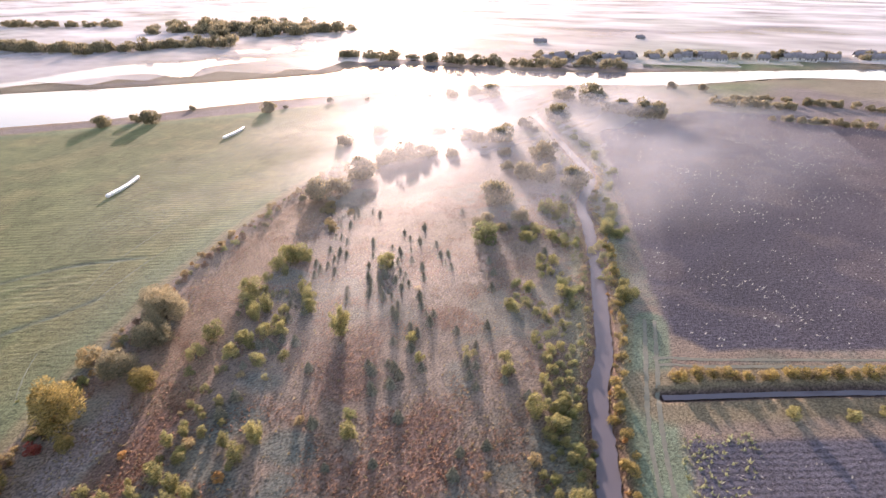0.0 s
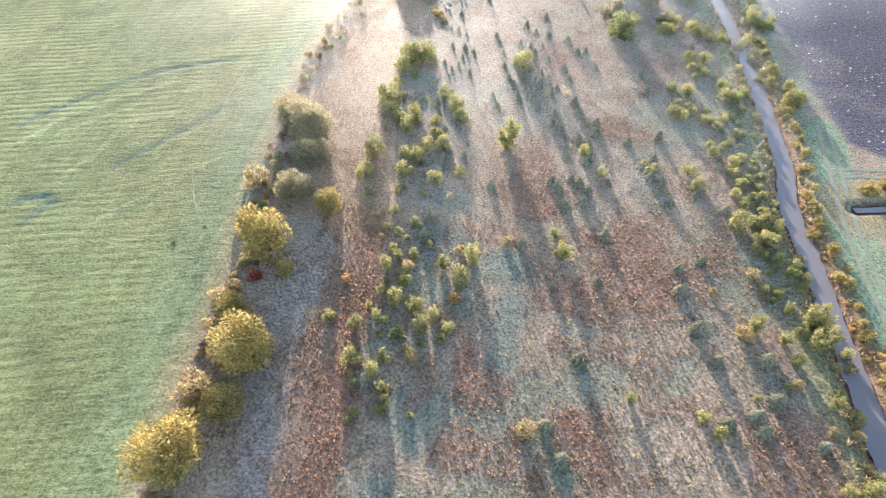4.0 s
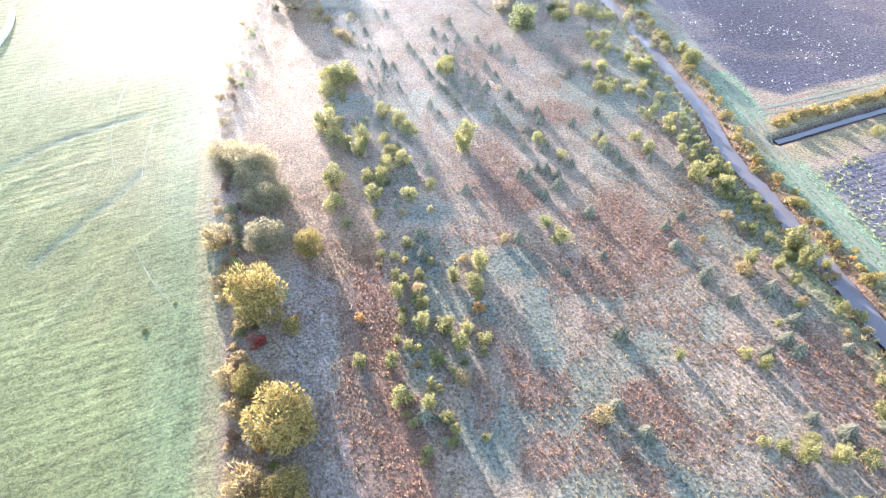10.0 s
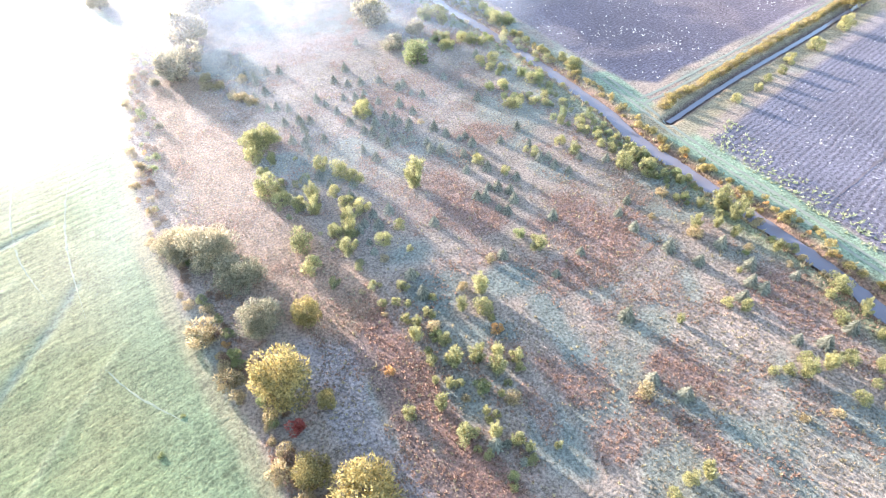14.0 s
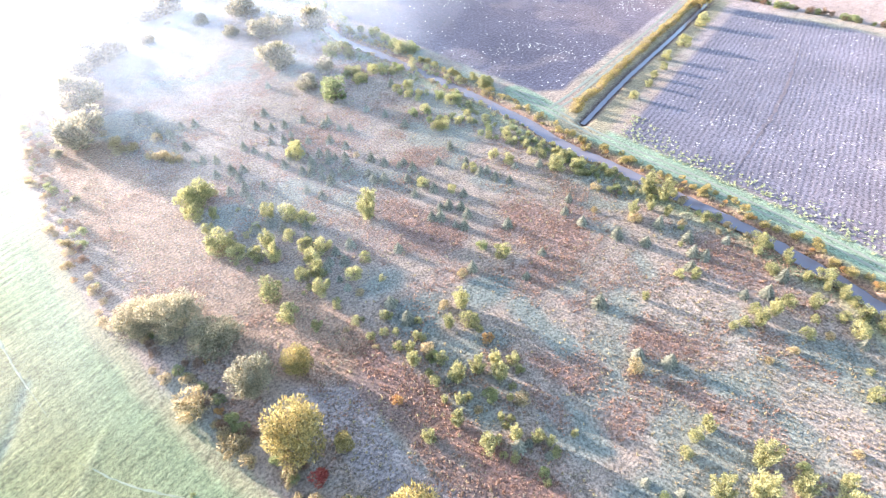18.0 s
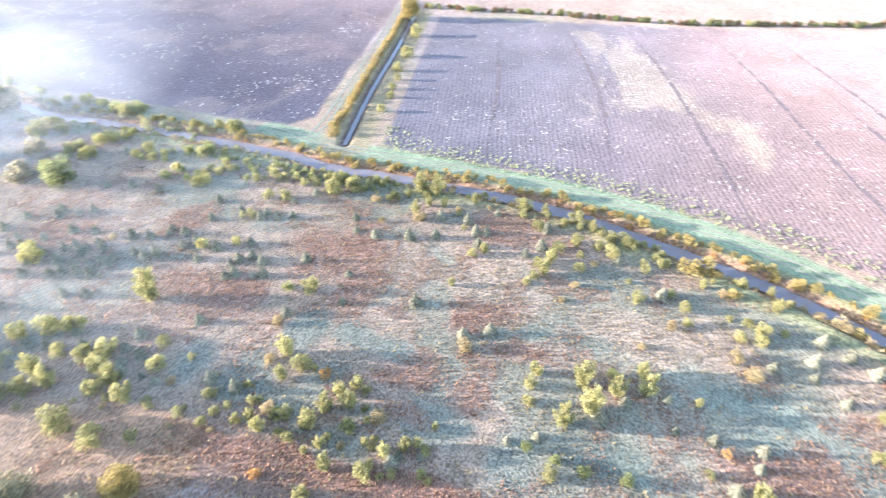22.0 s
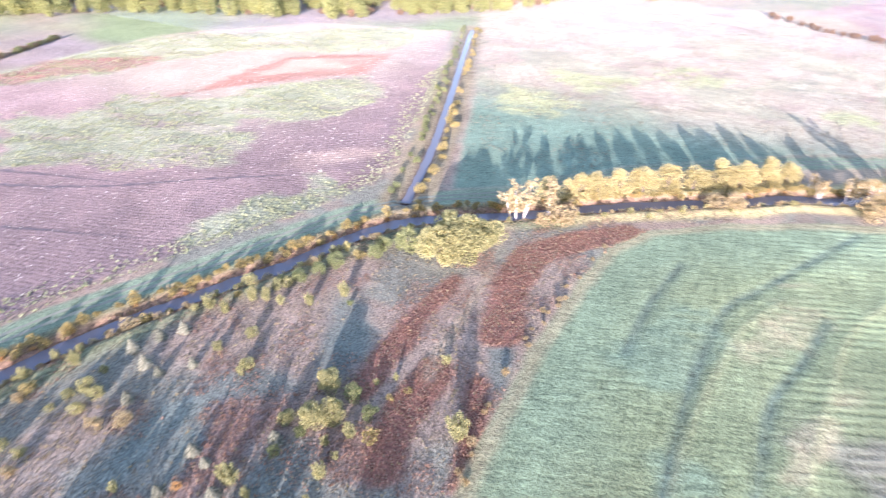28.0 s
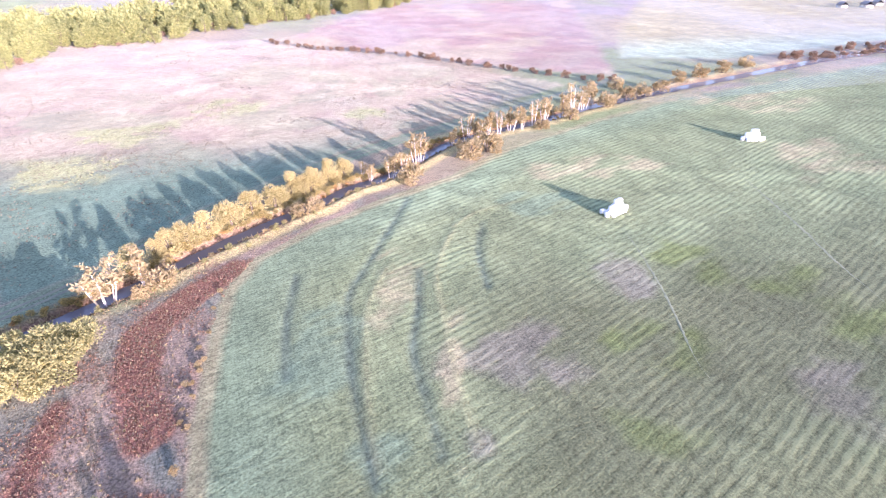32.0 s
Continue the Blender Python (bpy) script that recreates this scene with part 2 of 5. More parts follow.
# ---- the plan ----
STREAM = [(10, 250), (25, 213), (33, 192), (41, 169), (40, 146), (43, 131), (46, 111), (48, 93), (49, 79), (48.5, 70), (50, 60), (51.5, 48), (53, 37), (53.5, 27), (53, 17), (51, 4), (48.5, -9), (46.5, -17), (43.5, -25), (40.5, -31.5), (37.5, -38.5), (33, -47), (29.5, -57.5), (24, -68), (15.5, -75.5), (7, -81), (-0.5, -87), (-9.5, -94.5), (-20, -102), (-34, -111), (-43, -118), (-54, -123), (-68, -136), (-82, -145), (-113, -155.5), (-139, -166), (-187, -180), (-224, -190), (-269, -202), (-319, -214.5), (-420, -232)]
TRACK = [(56.5, 92), (56.5, 77), (56.5, 68), (57.2, 58), (58.6, 46), (59.3, 35), (60.5, 23), (60, 11.5), (58.8, 0.5), (56.5, -10), (54, -19), (50.3, -27), (46.8, -35), (43.2, -43), (39.6, -53), (35, -64), (28.4, -74.5), (19.3, -82.5), (10.5, -89.5), (1, -100), (-8, -110), (-20, -121), (-43, -137), (-66, -150), (-108, -170), (-175, -202)]
SPUR = [(57, 80), (60, 81), (63, 81.5), (82, 87), (105, 94), (126, 101), (158, 112)]
HEDGE = [(60, 76.8), (77, 82), (100, 89.5), (128, 98.3), (162, 109.5)]
DITCH = [(58, 72), (83.7, 81), (118, 91.5), (150, 102)]
DITCH2 = [(27, -76), (33, -93.5), (40, -112), (52.5, -142), (70, -183), (89, -228)]
FIELD1 = [(60.3, 89), (57, 104), (53.6, 134), (49, 162), (45, 196), (40, 231), (86, 276), (120, 274), (165, 255), (260, 210), (250, 140), (164, 116), (103, 97), (66, 86)]
FIELD2 = [(61, 63.6), (95.5, 75), (150, 92), (165, 43), (182, -16), (195, -57), (204, -84), (200, -151), (160, -202), (94, -218), (60, -141), (40, -89.5), (39.1, -76.8), (44.8, -58.3), (52, -40), (58, -24.8), (61.3, -10), (64, 12), (63.2, 36)]
FIELD3 = [(104, -268), (49.5, -154), (21, -86), (11.5, -92), (-8.2, -115), (-43, -142), (-76, -163), (-144, -196.5), (-87, -265), (-25, -340), (88, -350)]
MEADOW = [(-700, -60), (-240, 105), (-189, 151), (-158, 177), (-114, 215), (-85, 244), (-57.6, 203), (-41, 158), (-42, 145), (-42, 126), (-41, 101), (-38.7, 78), (-34.5, 59), (-30.2, 43), (-27.4, 34), (-25, 20), (-20, 0), (-14, -22), (-12.6, -31), (-12.4, -52), (-13, -66), (-15.5, -80), (-20, -89), (-32.6, -99.6), (-52, -110), (-69, -117.5), (-91, -133), (-130, -150), (-177, -167), (-321, -196), (-700, -260)]
RIVER = [(-420, 20), (-234, 139), (-202, 161.6), (-168, 187), (-131, 230), (-82, 271), (-44, 301), (17, 322), (78, 339), (143, 379), (193, 385), (264, 404), (700, 560), (700, 640), (290, 458), (209, 431), (47, 374), (-23.5, 362), (-85, 370), (-131, 350), (-133, 321), (-204, 261), (-237, 238), (-275, 214), (-325, 191), (-520, 60)]
BACKWATER = [(-540, 80), (-332, 195), (-295, 229), (-274, 255), (-251, 289), (-212, 284), (-227, 324), (-207, 369), (-247, 368), (-258, 338), (-286, 325), (-300, 295), (-306, 237), (-348, 204)]
POOL = [(-286, 371), (-257, 382), (-243, 400), (-218, 403), (-224, 489), (-237, 539), (-255, 502), (-247, 430), (-271, 400)]
WOOD = [(320, -125), (241, -183), (157, -215), (116, -258), (90, -282), (77, -328), (40, -343), (-20, -391), (-133, -473), (-260, -640), (300, -640), (600, -300)]
HEATH2 = [(-29, -328), (-135, -481), (-299, -487), (-225, -319), (-173, -204), (-133, -232), (-90, -279)]
FIELD4 = [(-198, -239), (-237, -305), (-370, -470), (-640, -520), (-640, -290), (-396, -245), (-299, -231), (-252, -221)]


def seg_distance(px, py, line):
    """How far points lie from a line, and how far along it (0 to 1) the nearest place is."""
    best, along = np.full(px.shape, 1e9), np.zeros(px.shape)
    n = len(line) - 1
    for i, ((ax, ay), (bx, by)) in enumerate(zip(line, line[1:])):
        dx, dy = bx - ax, by - ay
        s = np.clip(((px - ax) * dx + (py - ay) * dy) / (dx * dx + dy * dy), 0, 1)
        d = np.hypot(px - ax - s * dx, py - ay - s * dy)
        near = d < best
        best, along = np.where(near, d, best), np.where(near, (i + s) / n, along)
    return best, along


def inside(px, py, poly):
    """How deep points lie inside a closed outline (negative outside)."""
    d, _ = seg_distance(px, py, [*poly, poly[0]])
    odd = np.zeros(px.shape, bool)
    for (ax, ay), (bx, by) in zip(poly, [*poly[1:], poly[0]]):
        if ay == by:
            continue
        odd ^= ((ay > py) != (by > py)) & (px < (bx - ax) * (py - ay) / (by - ay) + ax)
    return np.where(odd, d, -d)


def value_noise(px, py, size, seed):
    """Smooth noise from 0 to 1 with lumps of that size."""
    u, v = px / size + 57.3 * seed, py / size + 31.7 * seed
    iu, iv = np.floor(u).astype(np.int64), np.floor(v).astype(np.int64)
    fu, fv = u - iu, v - iv
    fu, fv = fu * fu * (3 - 2 * fu), fv * fv * (3 - 2 * fv)

    def h(a, b):
        k = (a * 374761393 + b * 668265263 + seed * 974711) & 0xFFFFFFFF
        k = ((k ^ (k >> 13)) * 1274126177) & 0xFFFFFFFF
        return ((k ^ (k >> 16)) & 0xFFFF) / 65535.0

    return (h(iu, iv) * (1 - fu) + h(iu + 1, iv) * fu) * (1 - fv) + (h(iu, iv + 1) * (1 - fu) + h(iu + 1, iv + 1) * fu) * fv


def fbm(px, py, size, seed, octaves=4):
    total, weight = 0.0, 0.0
    for k in range(octaves):
        a = 0.55 ** k
        total, weight = total + a * value_noise(px, py, size / 2 ** k, seed + 11 * k), weight + a
    return total / weight


def smooth(e0, e1, v):
    s = np.clip((v - e0) / (e1 - e0), 0, 1)
    return s * s * (3 - 2 * s)


def curve_points(line, step):
    """Points along a smooth curve through the corners of a line."""
    pts = [Vector((*p, 0)) for p in line]
    pts = [pts[0] * 2 - pts[1], *pts, pts[-1] * 2 - pts[-2]]
    out = []
    for a, b, c, d in zip(pts, pts[1:], pts[2:], pts[3:]):
        n = max(1, int((c - b).length / step))
        for k in range(n):
            s = k / n
            out.append(0.5 * (2 * b + (c - a) * s + (2 * a - 5 * b + 4 * c - d) * s * s + (3 * b - a - 3 * c + d) * s ** 3))
    return [(p.x, p.y) for p in (*out, pts[-2])]


def mesh_object(name, verts, faces, mat, parent=None, label="", smooth_shade=False):
    """One mesh object from arrays of corners and faces that all have the same number of corners."""
    me = bpy.data.meshes.new(name)
    verts, faces = np.asarray(verts, np.float32), np.asarray(faces, np.int32)
    me.vertices.add(len(verts))
    me.vertices.foreach_set("co", verts.ravel())
    k = faces.shape[1]
    me.loops.add(faces.size)
    me.loops.foreach_set("vertex_index", faces.ravel())
    me.polygons.add(len(faces))
    me.polygons.foreach_set("loop_start", np.arange(0, faces.size, k, dtype=np.int32))
    if smooth_shade:
        me.polygons.foreach_set("use_smooth", np.ones(len(faces), bool))
    me.update(calc_edges=True)
    me.materials.append(mat)
    ob = new(name, me)
    if parent:
        ob.parent = parent
    if label:
        ob["label"] = label
    return ob


# ---- land: one sheet to the horizon, with stream beds, banks and tussocks ----
STREAM_C, TRACK_C = curve_points(STREAM, 4), curve_points(TRACK, 5)
SPUR_C, DITCH_C, DITCH2_C, HEDGE_C = curve_points(SPUR, 6), curve_points(DITCH, 8), curve_points(DITCH2, 8), curve_points(HEDGE, 6)


def stream_half_width(along):
    return np.interp(along, (0, 0.15, 0.45, 0.62, 0.7, 0.8, 1.0), (0.9, 1.2, 1.3, 1.5, 2.0, 2.6, 5.5))


def shifted(line, off):
    pts = np.array(line)
    d = np.gradient(pts, axis=0)
    return [tuple(p) for p in pts + np.stack([-d[:, 1], d[:, 0]], 1) / np.hypot(d[:, 0], d[:, 1])[:, None] * off]


# tyre marks pressed into the wet meadow: a raised lip beside a sunken rut
RUTS = [curve_points(w, 3) for w in ([(-54.8, -108), (-40.5, -81.3), (-35.7, -72.8), (-33.6, -58.9), (-32.9, -46.1), (-33, -34)], [(-49.2, -76.8), (-46.2, -65.3), (-42.8, -55.5), (-42.1, -45), (-41.5, -36)], [(-67.6, -91.4), (-62.7, -80.9), (-59.8, -68)], [(-27.3, -81.3), (-24.8, -67.9), (-24, -54.8)],
                                     [(-47.4, 68.6), (-49.7, 62.1), (-53.1, 55.7), (-55.8, 49.2)], [(-78.4, 54.7), (-75.2, 61.4), (-65.8, 75.4), (-52.3, 84.9)], [(-65.4, 38.7), (-61.9, 41), (-59.6, 40.3), (-60.9, 35.3)])]
LIPS = [curve_points(w, 3) for w in ([(-43.3, -78.5), (-38.5, -68.9), (-36.1, -58.4), (-34.1, -44.5), (-33.9, -35.9)], [(-60.6, -89.3), (-58.3, -86.7), (-52.1, -74.5), (-49.3, -59.8), (-47.2, -46.6), (-46.5, -36)], [(-60.9, -91.3), (-68.8, -96.8), (-79, -98.8)],
                                     [(-62.2, 41.5), (-61.1, 50.2), (-59.6, 61.6), (-55, 64.3), (-52.2, 62.9)], [(-74.9, 50.4), (-71, 61.4), (-59.2, 73.8)], [(-51.2, 37), (-47, 45.3), (-41.3, 55)], [(-70.7, 53.9), (-64.4, 62.6), (-55.3, 72.7)])]


def pressed_marks(px, py):
    """Weights of the raised lips and of the sunken ruts at points."""
    lip, rut = np.zeros(px.shape), np.zeros(px.shape)
    near = (px < -20) & (px > -90) & (py > -125) & (py < 90)
    qx, qy = px[near], py[near]
    ragged = 0.3 + 1.2 * fbm(qx, qy, 2.5, 161, 3)
    a, b = np.zeros(qx.shape), np.zeros(qx.shape)
    for way in LIPS:
        a = np.maximum(a, np.exp(-(seg_distance(qx, qy, way)[0] / 0.5) ** 2))
    for way in RUTS:
        b = np.maximum(b, np.exp(-(seg_distance(qx, qy, way)[0] / 0.75) ** 2))
    lip[near], rut[near] = np.clip(a * ragged, 0, 1), np.clip(b * ragged, 0, 1)
    return lip, rut


def land_height(px, py):
    lip, rut = pressed_marks(px, py)
    z = 0.15 * lip - 0.22 * rut + 0.22 * (fbm(px, py, 9, 3) - 0.5) + 0.25 * (fbm(px, py, 60, 5, 2) - 0.5)
    d, a = seg_distance(px, py, STREAM_C)
    z -= 1.0 * (1 - smooth(0.6, 2.4, d - stream_half_width(a) + 0.6))
    z += 0.35 * np.exp(-((d - stream_half_width(a) - 2.6) / 1.2) ** 2)
    d, _ = seg_distance(px, py, DITCH_C)
    z -= 0.8 * (1 - smooth(0.4, 1.7, d))
    d, _ = seg_distance(px, py, DITCH2_C)
    z -= 0.9 * (1 - smooth(0.6, 2.2, d))
    for poly in (RIVER, BACKWATER, POOL):
        z -= 1.6 * smooth(-2, 4, inside(px, py, poly))
    return z


def axis_steps(low, high, step, reach, ratio):
    mid = np.arange(low, high + step, step)
    n = int(math.log(1 + reach * (ratio - 1) / step) / math.log(ratio))
    grow = step * (ratio ** np.arange(1, n + 1) - 1) / (ratio - 1) * ratio
    return np.concatenate([low - grow[::-1], mid, mid[-1] + grow])


# patches of cover: x, y, half length, half width, turn
BRACKEN = [(26, 51, 8.7, 7.2, 1), (21, 44, 5.9, 4.2, 0), (21, 25, 4.3, 3.8, 0), (11, 60, 3.4, 3.7, 1), (45, 30, 7, 5.3, 60), (10, 28, 3.8, 2.7, 0), (9, 21, 2.6, 2.8, 0), (48, 26, 3.7, 4.3, 0), (15, 23, 1.8, 3.6, 0), (3, 28, 1.9, 3.9, 0), (22, 82, 6.1, 4.3, 1), (7, 62, 4.4, 5, 1), (10, 100, 6.9, 6.4, 1), (14, -16, 6.3, 3.3, -78)]
BRACKEN2 = [(-1, -22, 3.9, 3.6, -150), (14, -20, 5.6, 3.4, -150), (27, 50, 10, 3.4, -78), (23, 24, 7.5, 3.3, -78), (18, 18, 6.3, 2, -78), (14, -16, 6.3, 3.3, -78), (10, 66, 8.8, 2.8, -78), (7, 31, 4.3, 1.5, -78)]
# rusty strips of bracken at the southern end, half width first
RUST_STRIPS = [(2.2, [(5.2, -57.4), (5.3, -47.4), (5.2, -38.0), (4.6, -31.2)]), (3.2, [(-16.7, -86.7), (-9.3, -79.0), (-3.5, -72.2), (-3.4, -60.0), (-7.0, -49.7)]), (2.6, [(-2.3, -38.1), (-2.4, -31.5), (-3.0, -26.0), (-4.2, -22.6)]), (1.6, [(-8.5, -38.9), (-11.6, -30.9), (-13.1, -25.2)])]
PALE_STRIP = [(1.0, -63.6), (-0.5, -47.8), (-1.0, -40.9), (-2.0, -37.0)]
# frosty grass lying in the long tree shadows
SHADED_FROST = [(-1, 49, 4.7, 4.1, 1), (3, 25, 3, 5.4, 0), (11, 38, 3.2, 5.6, 0), (-2, 57, 4.2, 3.5, 1), (11, 33, 2, 4.4, 0), (9, 46, 4.6, 2.9, 1), (12, -37, 4.1, 8.7, -150), (18, -23, 6, 5.6, -150), (17, -13, 6, 3.9, -150), (22, -15, 9.2, 2.9, -78), (7, 2, 6.1, 3.6, -78), (-9, -45, 2, 7, -160), (2, 12, 5, 4, 0)]
SHADED_FROST2 = [(22.4, 16.5, 5, 2.5, -78), (23.5, 10.5, 7, 2.2, -78), (14, 79, 7, 3, -60), (8, 84, 5, 3, -60), (28, 66, 6, 2.2, -60), (-12, 82, 4, 5, 0), (33, 46.5, 6, 2, -60), (38, 10, 6, 3, -60), (22, -9.6, 6, 3, -78), (5, -16.5, 5, 4, -78), (9, 24, 3, 3, 0), (4.6, 39, 3, 3, 0), (7.4, 7, 5, 3, 0)]
DRY = [(30, 28, 5.7, 6.1, 0), (30, 41, 5.8, 6.2, 0), (25, 19, 5.7, 2.2, 0), (35, 64, 8.9, 5.4, 1), (18, 90, 8.6, 7.5, 1), (-18, 38, 2.1, 9.4, 0), (-15, 24, 1.5, 6.5, 0), (-6, -69, 5.9, 4.9, -150), (21, -38, 4.4, 5.1, -150), (0, -47, 2.5, 10, -150), (31, -8, 6.2, 5.3, -150), (28, 4, 10.1, 5, -78), (18, -34, 8.4, 4.4, -78)]
STUBBLE = [(123, 23, 9.8, 19.7, -78), (118, 2, 9.4, 11.5, -78), (104, 16, 8.9, 8.5, -78), (106, 64, 7.8, 4.7, -78), (99, -15, 6.9, 6.8, -78), (164, 3, 7.7, 7.2, -78), (119, -137, 24.6, 9.9, -150), (54, -85, 9.6, 3.8, -150), (114, -201, 25, 12.4, -150), (-44, -219, 6.8, 4.5, 165), (-70, -212, 5.7, 5.4, 165), (-50, -196, 12.5, 7.5, 164), (9, -238, 13.7, 13.3, 165)]
YELLOW_WEEDS = [(-10, -199, 12, 11.4, 164), (17, -175, 13.8, 11.1, 164), (26, -149, 11.8, 10.6, 164), (-59, -178, 7.9, 6.6, 164)]
BARE = [(-56, -49, 10.9, 6.8, 163), (-84, -62, 6.2, 7.1, 164), (-47, -37, 4.3, 2.6, 163), (-98, -29, 6.3, 7, 163)]
LUSH = [(-79, -47, 7.1, 7.9, 164), (-102, -63, 7.6, 8.2, 164), (-115, -49, 8.1, 9.3, 164), (-68, -32, 5.8, 3.6, 163)]
FADED = [(-116, -113, 11, 5.9, 164), (-176, -98, 14.5, 14.3, 164), (-99, -113, 9.1, 5.5, 164), (-44, -74, 4.1, 9.9, 164), (-48, -51, 2.1, 12.5, 163), (-204, -153, 26, 11.9, 164)]
DEW = [(-29, -57, 5, 11.8, 163), (-35, -38, 3.4, 3.9, 163), (-84, -96, 8, 5.9, 164)]
WEED_BAND = [(153, -59), (139, -72), (143, -90), (120, -96), (111, -115), (87, -141), (71, -132), (67, -122), (71, -109), (92, -92), (80, -82), (75, -71), (83, -61), (108, -50), (121, -43)]
FAR_WEEDS = [(186, -75), (173, -86), (167, -103), (164, -121), (154, -142), (98, -178), (101, -215), (131, -204), (249, -106)]
EDGE_WEEDS = [(55, -40), (54, -55), (51, -76), (37, -76), (34, -67), (38, -54), (44, -46)]
RED_BANK = [(196.8, -76.2), (202.3, -98.2), (191.7, -110.3), (181.1, -116.7), (170.5, -124.4), (163.8, -116.6), (169.0, -102.3), (178.7, -93.5), (182.2, -77.1)]
RED_BOW = [(130, -92), (125, -104), (128, -124), (128, -149), (96, -172), (89, -146), (108, -124), (119, -110)]
PALE_BOW = [(121, -122), (124, -147), (99, -164), (97, -151), (114, -130)]
PALE_OVAL = [(62, -77), (63, -82), (56, -90), (45, -97), (44, -91), (50, -84), (56, -77)]
STRAW_BAND = [(157, 46), (160, 33), (137, 16), (118, 3), (104, -12), (97, -16), (87, -12), (101, -2), (108, 12), (95, 21), (89, 26), (105, 29), (126, 29)]
BRACKEN_STRIP = [(-3.5, 10), (-5.5, 20.7), (-6.9, 26.1), (-8.2, 32.8), (-9.2, 39.6), (-11.4, 49.8)]
DARK_BAND = [(-6.5, 8), (-9.6, 21.3), (-10.4, 24.6), (-11.9, 31.1), (-12.4, 38.1), (-13.6, 46.4), (-14.2, 56.1)]
STALK_STRIP = [(-9.5, 10), (-13.4, 22.5), (-15.5, 27.5), (-16.9, 33.3), (-17.4, 40.5), (-17.8, 47.7), (-18.1, 53.9)]
UPPER_STRIP = [(-15, 52), (-19.6, 62), (-24.8, 82), (-29.6, 102), (-30, 122)]


def patch_weight(px, py, patches, wobble):
    """How much of a patch of cover lies at points: 1 inside, ragged edges."""
    w = np.zeros(px.shape)
    for cx, cy, a, b, turn in patches:
        c, s = math.cos(radians(turn)), math.sin(radians(turn))
        u, v = (px - cx) * c + (py - cy) * s, -(px - cx) * s + (py - cy) * c
        w = np.maximum(w, smooth(1.25, 0.6, np.hypot(u / a, v / b) + wobble))
    return w


def area_weight(px, py, poly, wobble, edge=2.0):
    """How much of an outlined piece of cover lies at points, with ragged edges."""
    return smooth(-edge, edge, inside(px, py, poly) + 9 * wobble)


def land_cover(px, py):
    """Colour of the cover and its use (mown, tilled, rough) at points."""
    wob = 1.4 * (fbm(px, py, 7, 21) - 0.5)
    n1, n2, n3 = fbm(px, py, 16, 31), fbm(px, py, 5, 41), fbm(px, py, 90, 51)
    shape = px.shape + (3,)
    col = np.empty(shape)
    use = np.zeros(shape)
    use[..., 2] = 1

    cu, cv = px * 0.94 + py * 0.34, -px * 0.34 + py * 0.94
    speckle = smooth(0.31, 0.52, fbm(cu / 3.5, cv, 4.5, 121, 5))

    def lay(weight, colour):
        col[:] = col * (1 - weight[..., None]) + np.asarray(colour) * weight[..., None]

    def turn_to(weight, k):
        target = np.zeros(3)
        target[k] = 1
        use[:] = use * (1 - weight[..., None]) + target * weight[..., None]

    col[:] = (0.30, 0.25, 0.17)
    lay(smooth(0.45, 0.62, n3), (0.27, 0.22, 0.20))
    lay(smooth(0.50, 0.68, fbm(px, py, 140, 61)), (0.20, 0.24, 0.12))
    lay(smooth(140, 175, px) * smooth(-110, -60, py) * smooth(300, 240, py) * 0.9, (0.33, 0.235, 0.20))
    # heath between meadow and stream
    dm = inside(px, py, MEADOW)
    ds, along = seg_distance(px, py, STREAM_C)
    dt, _ = seg_distance(px, py, TRACK_C)
    heath = smooth(-120, -90, -np.hypot(px, (py - 30) * 0.6))
    lay(heath, (0.29, 0.222, 0.165))
    lay(heath * smooth(0.46, 0.60, n1), (0.215, 0.21, 0.16))
    lay(heath * smooth(0.50, 0.66, n2) * 0.5, (0.29, 0.20, 0.15))
    lay(heath * patch_weight(px, py, DRY, wob) * 0.8, (0.345, 0.26, 0.195))
    # frost together with the tree shadows' dark teal, both laid into the colour
    lay(heath * patch_weight(px, py, SHADED_FROST, wob) * 0.8, (0.14, 0.168, 0.14))
    lay(heath * patch_weight(px, py, SHADED_FROST2, wob) * 0.7, (0.155, 0.178, 0.145))
    lay(heath * patch_weight(px, py, BRACKEN, wob) * 0.55, (0.29, 0.18, 0.135))
    lay(heath * patch_weight(px, py, BRACKEN2, wob) * 0.55, (0.29, 0.175, 0.13))
    for half, line in RUST_STRIPS:
        d, _ = seg_distance(px, py, line)
        lay(smooth(half + 0.6, half - 0.6, d + 2 * wob) * 0.9, (0.27, 0.125, 0.085))
    d, _ = seg_distance(px, py, PALE_STRIP)
    lay(smooth(1.5, 0.6, d + wob) * 0.8, (0.38, 0.30, 0.20))
    d, _ = seg_distance(px, py, STALK_STRIP)
    lay(smooth(3.4, 2.4, d + 2 * wob) * 0.85, (0.27, 0.225, 0.20))
    d, _ = seg_distance(px, py, BRACKEN_STRIP)
    lay(smooth(3.0, 1.8, d + 2 * wob) * 0.85, (0.27, 0.15, 0.105))
    d, _ = seg_distance(px, py, DARK_BAND)
    lay(smooth(1.9, 1.1, d + wob) * 0.9, (0.19, 0.125, 0.095))
    d, _ = seg_distance(px, py, UPPER_STRIP)
    lay(smooth(7.5, 5.0, d + 2 * wob) * 0.85, (0.33, 0.205, 0.125))
    # green fringe along the stream and the track
    lay(smooth(8, 4, ds + 3 * wob) * 0.75 * smooth(-230, -60, px), (0.17, 0.19, 0.09))
    lay(smooth(7.5, 5.5, ds + wob) * smooth(6, 0, px) * smooth(-80, -90, py) * 0.85, (0.44, 0.37, 0.18))
    lay(smooth(3.6, 2.6, dt + 0.8 * wob), (0.20, 0.25, 0.16))
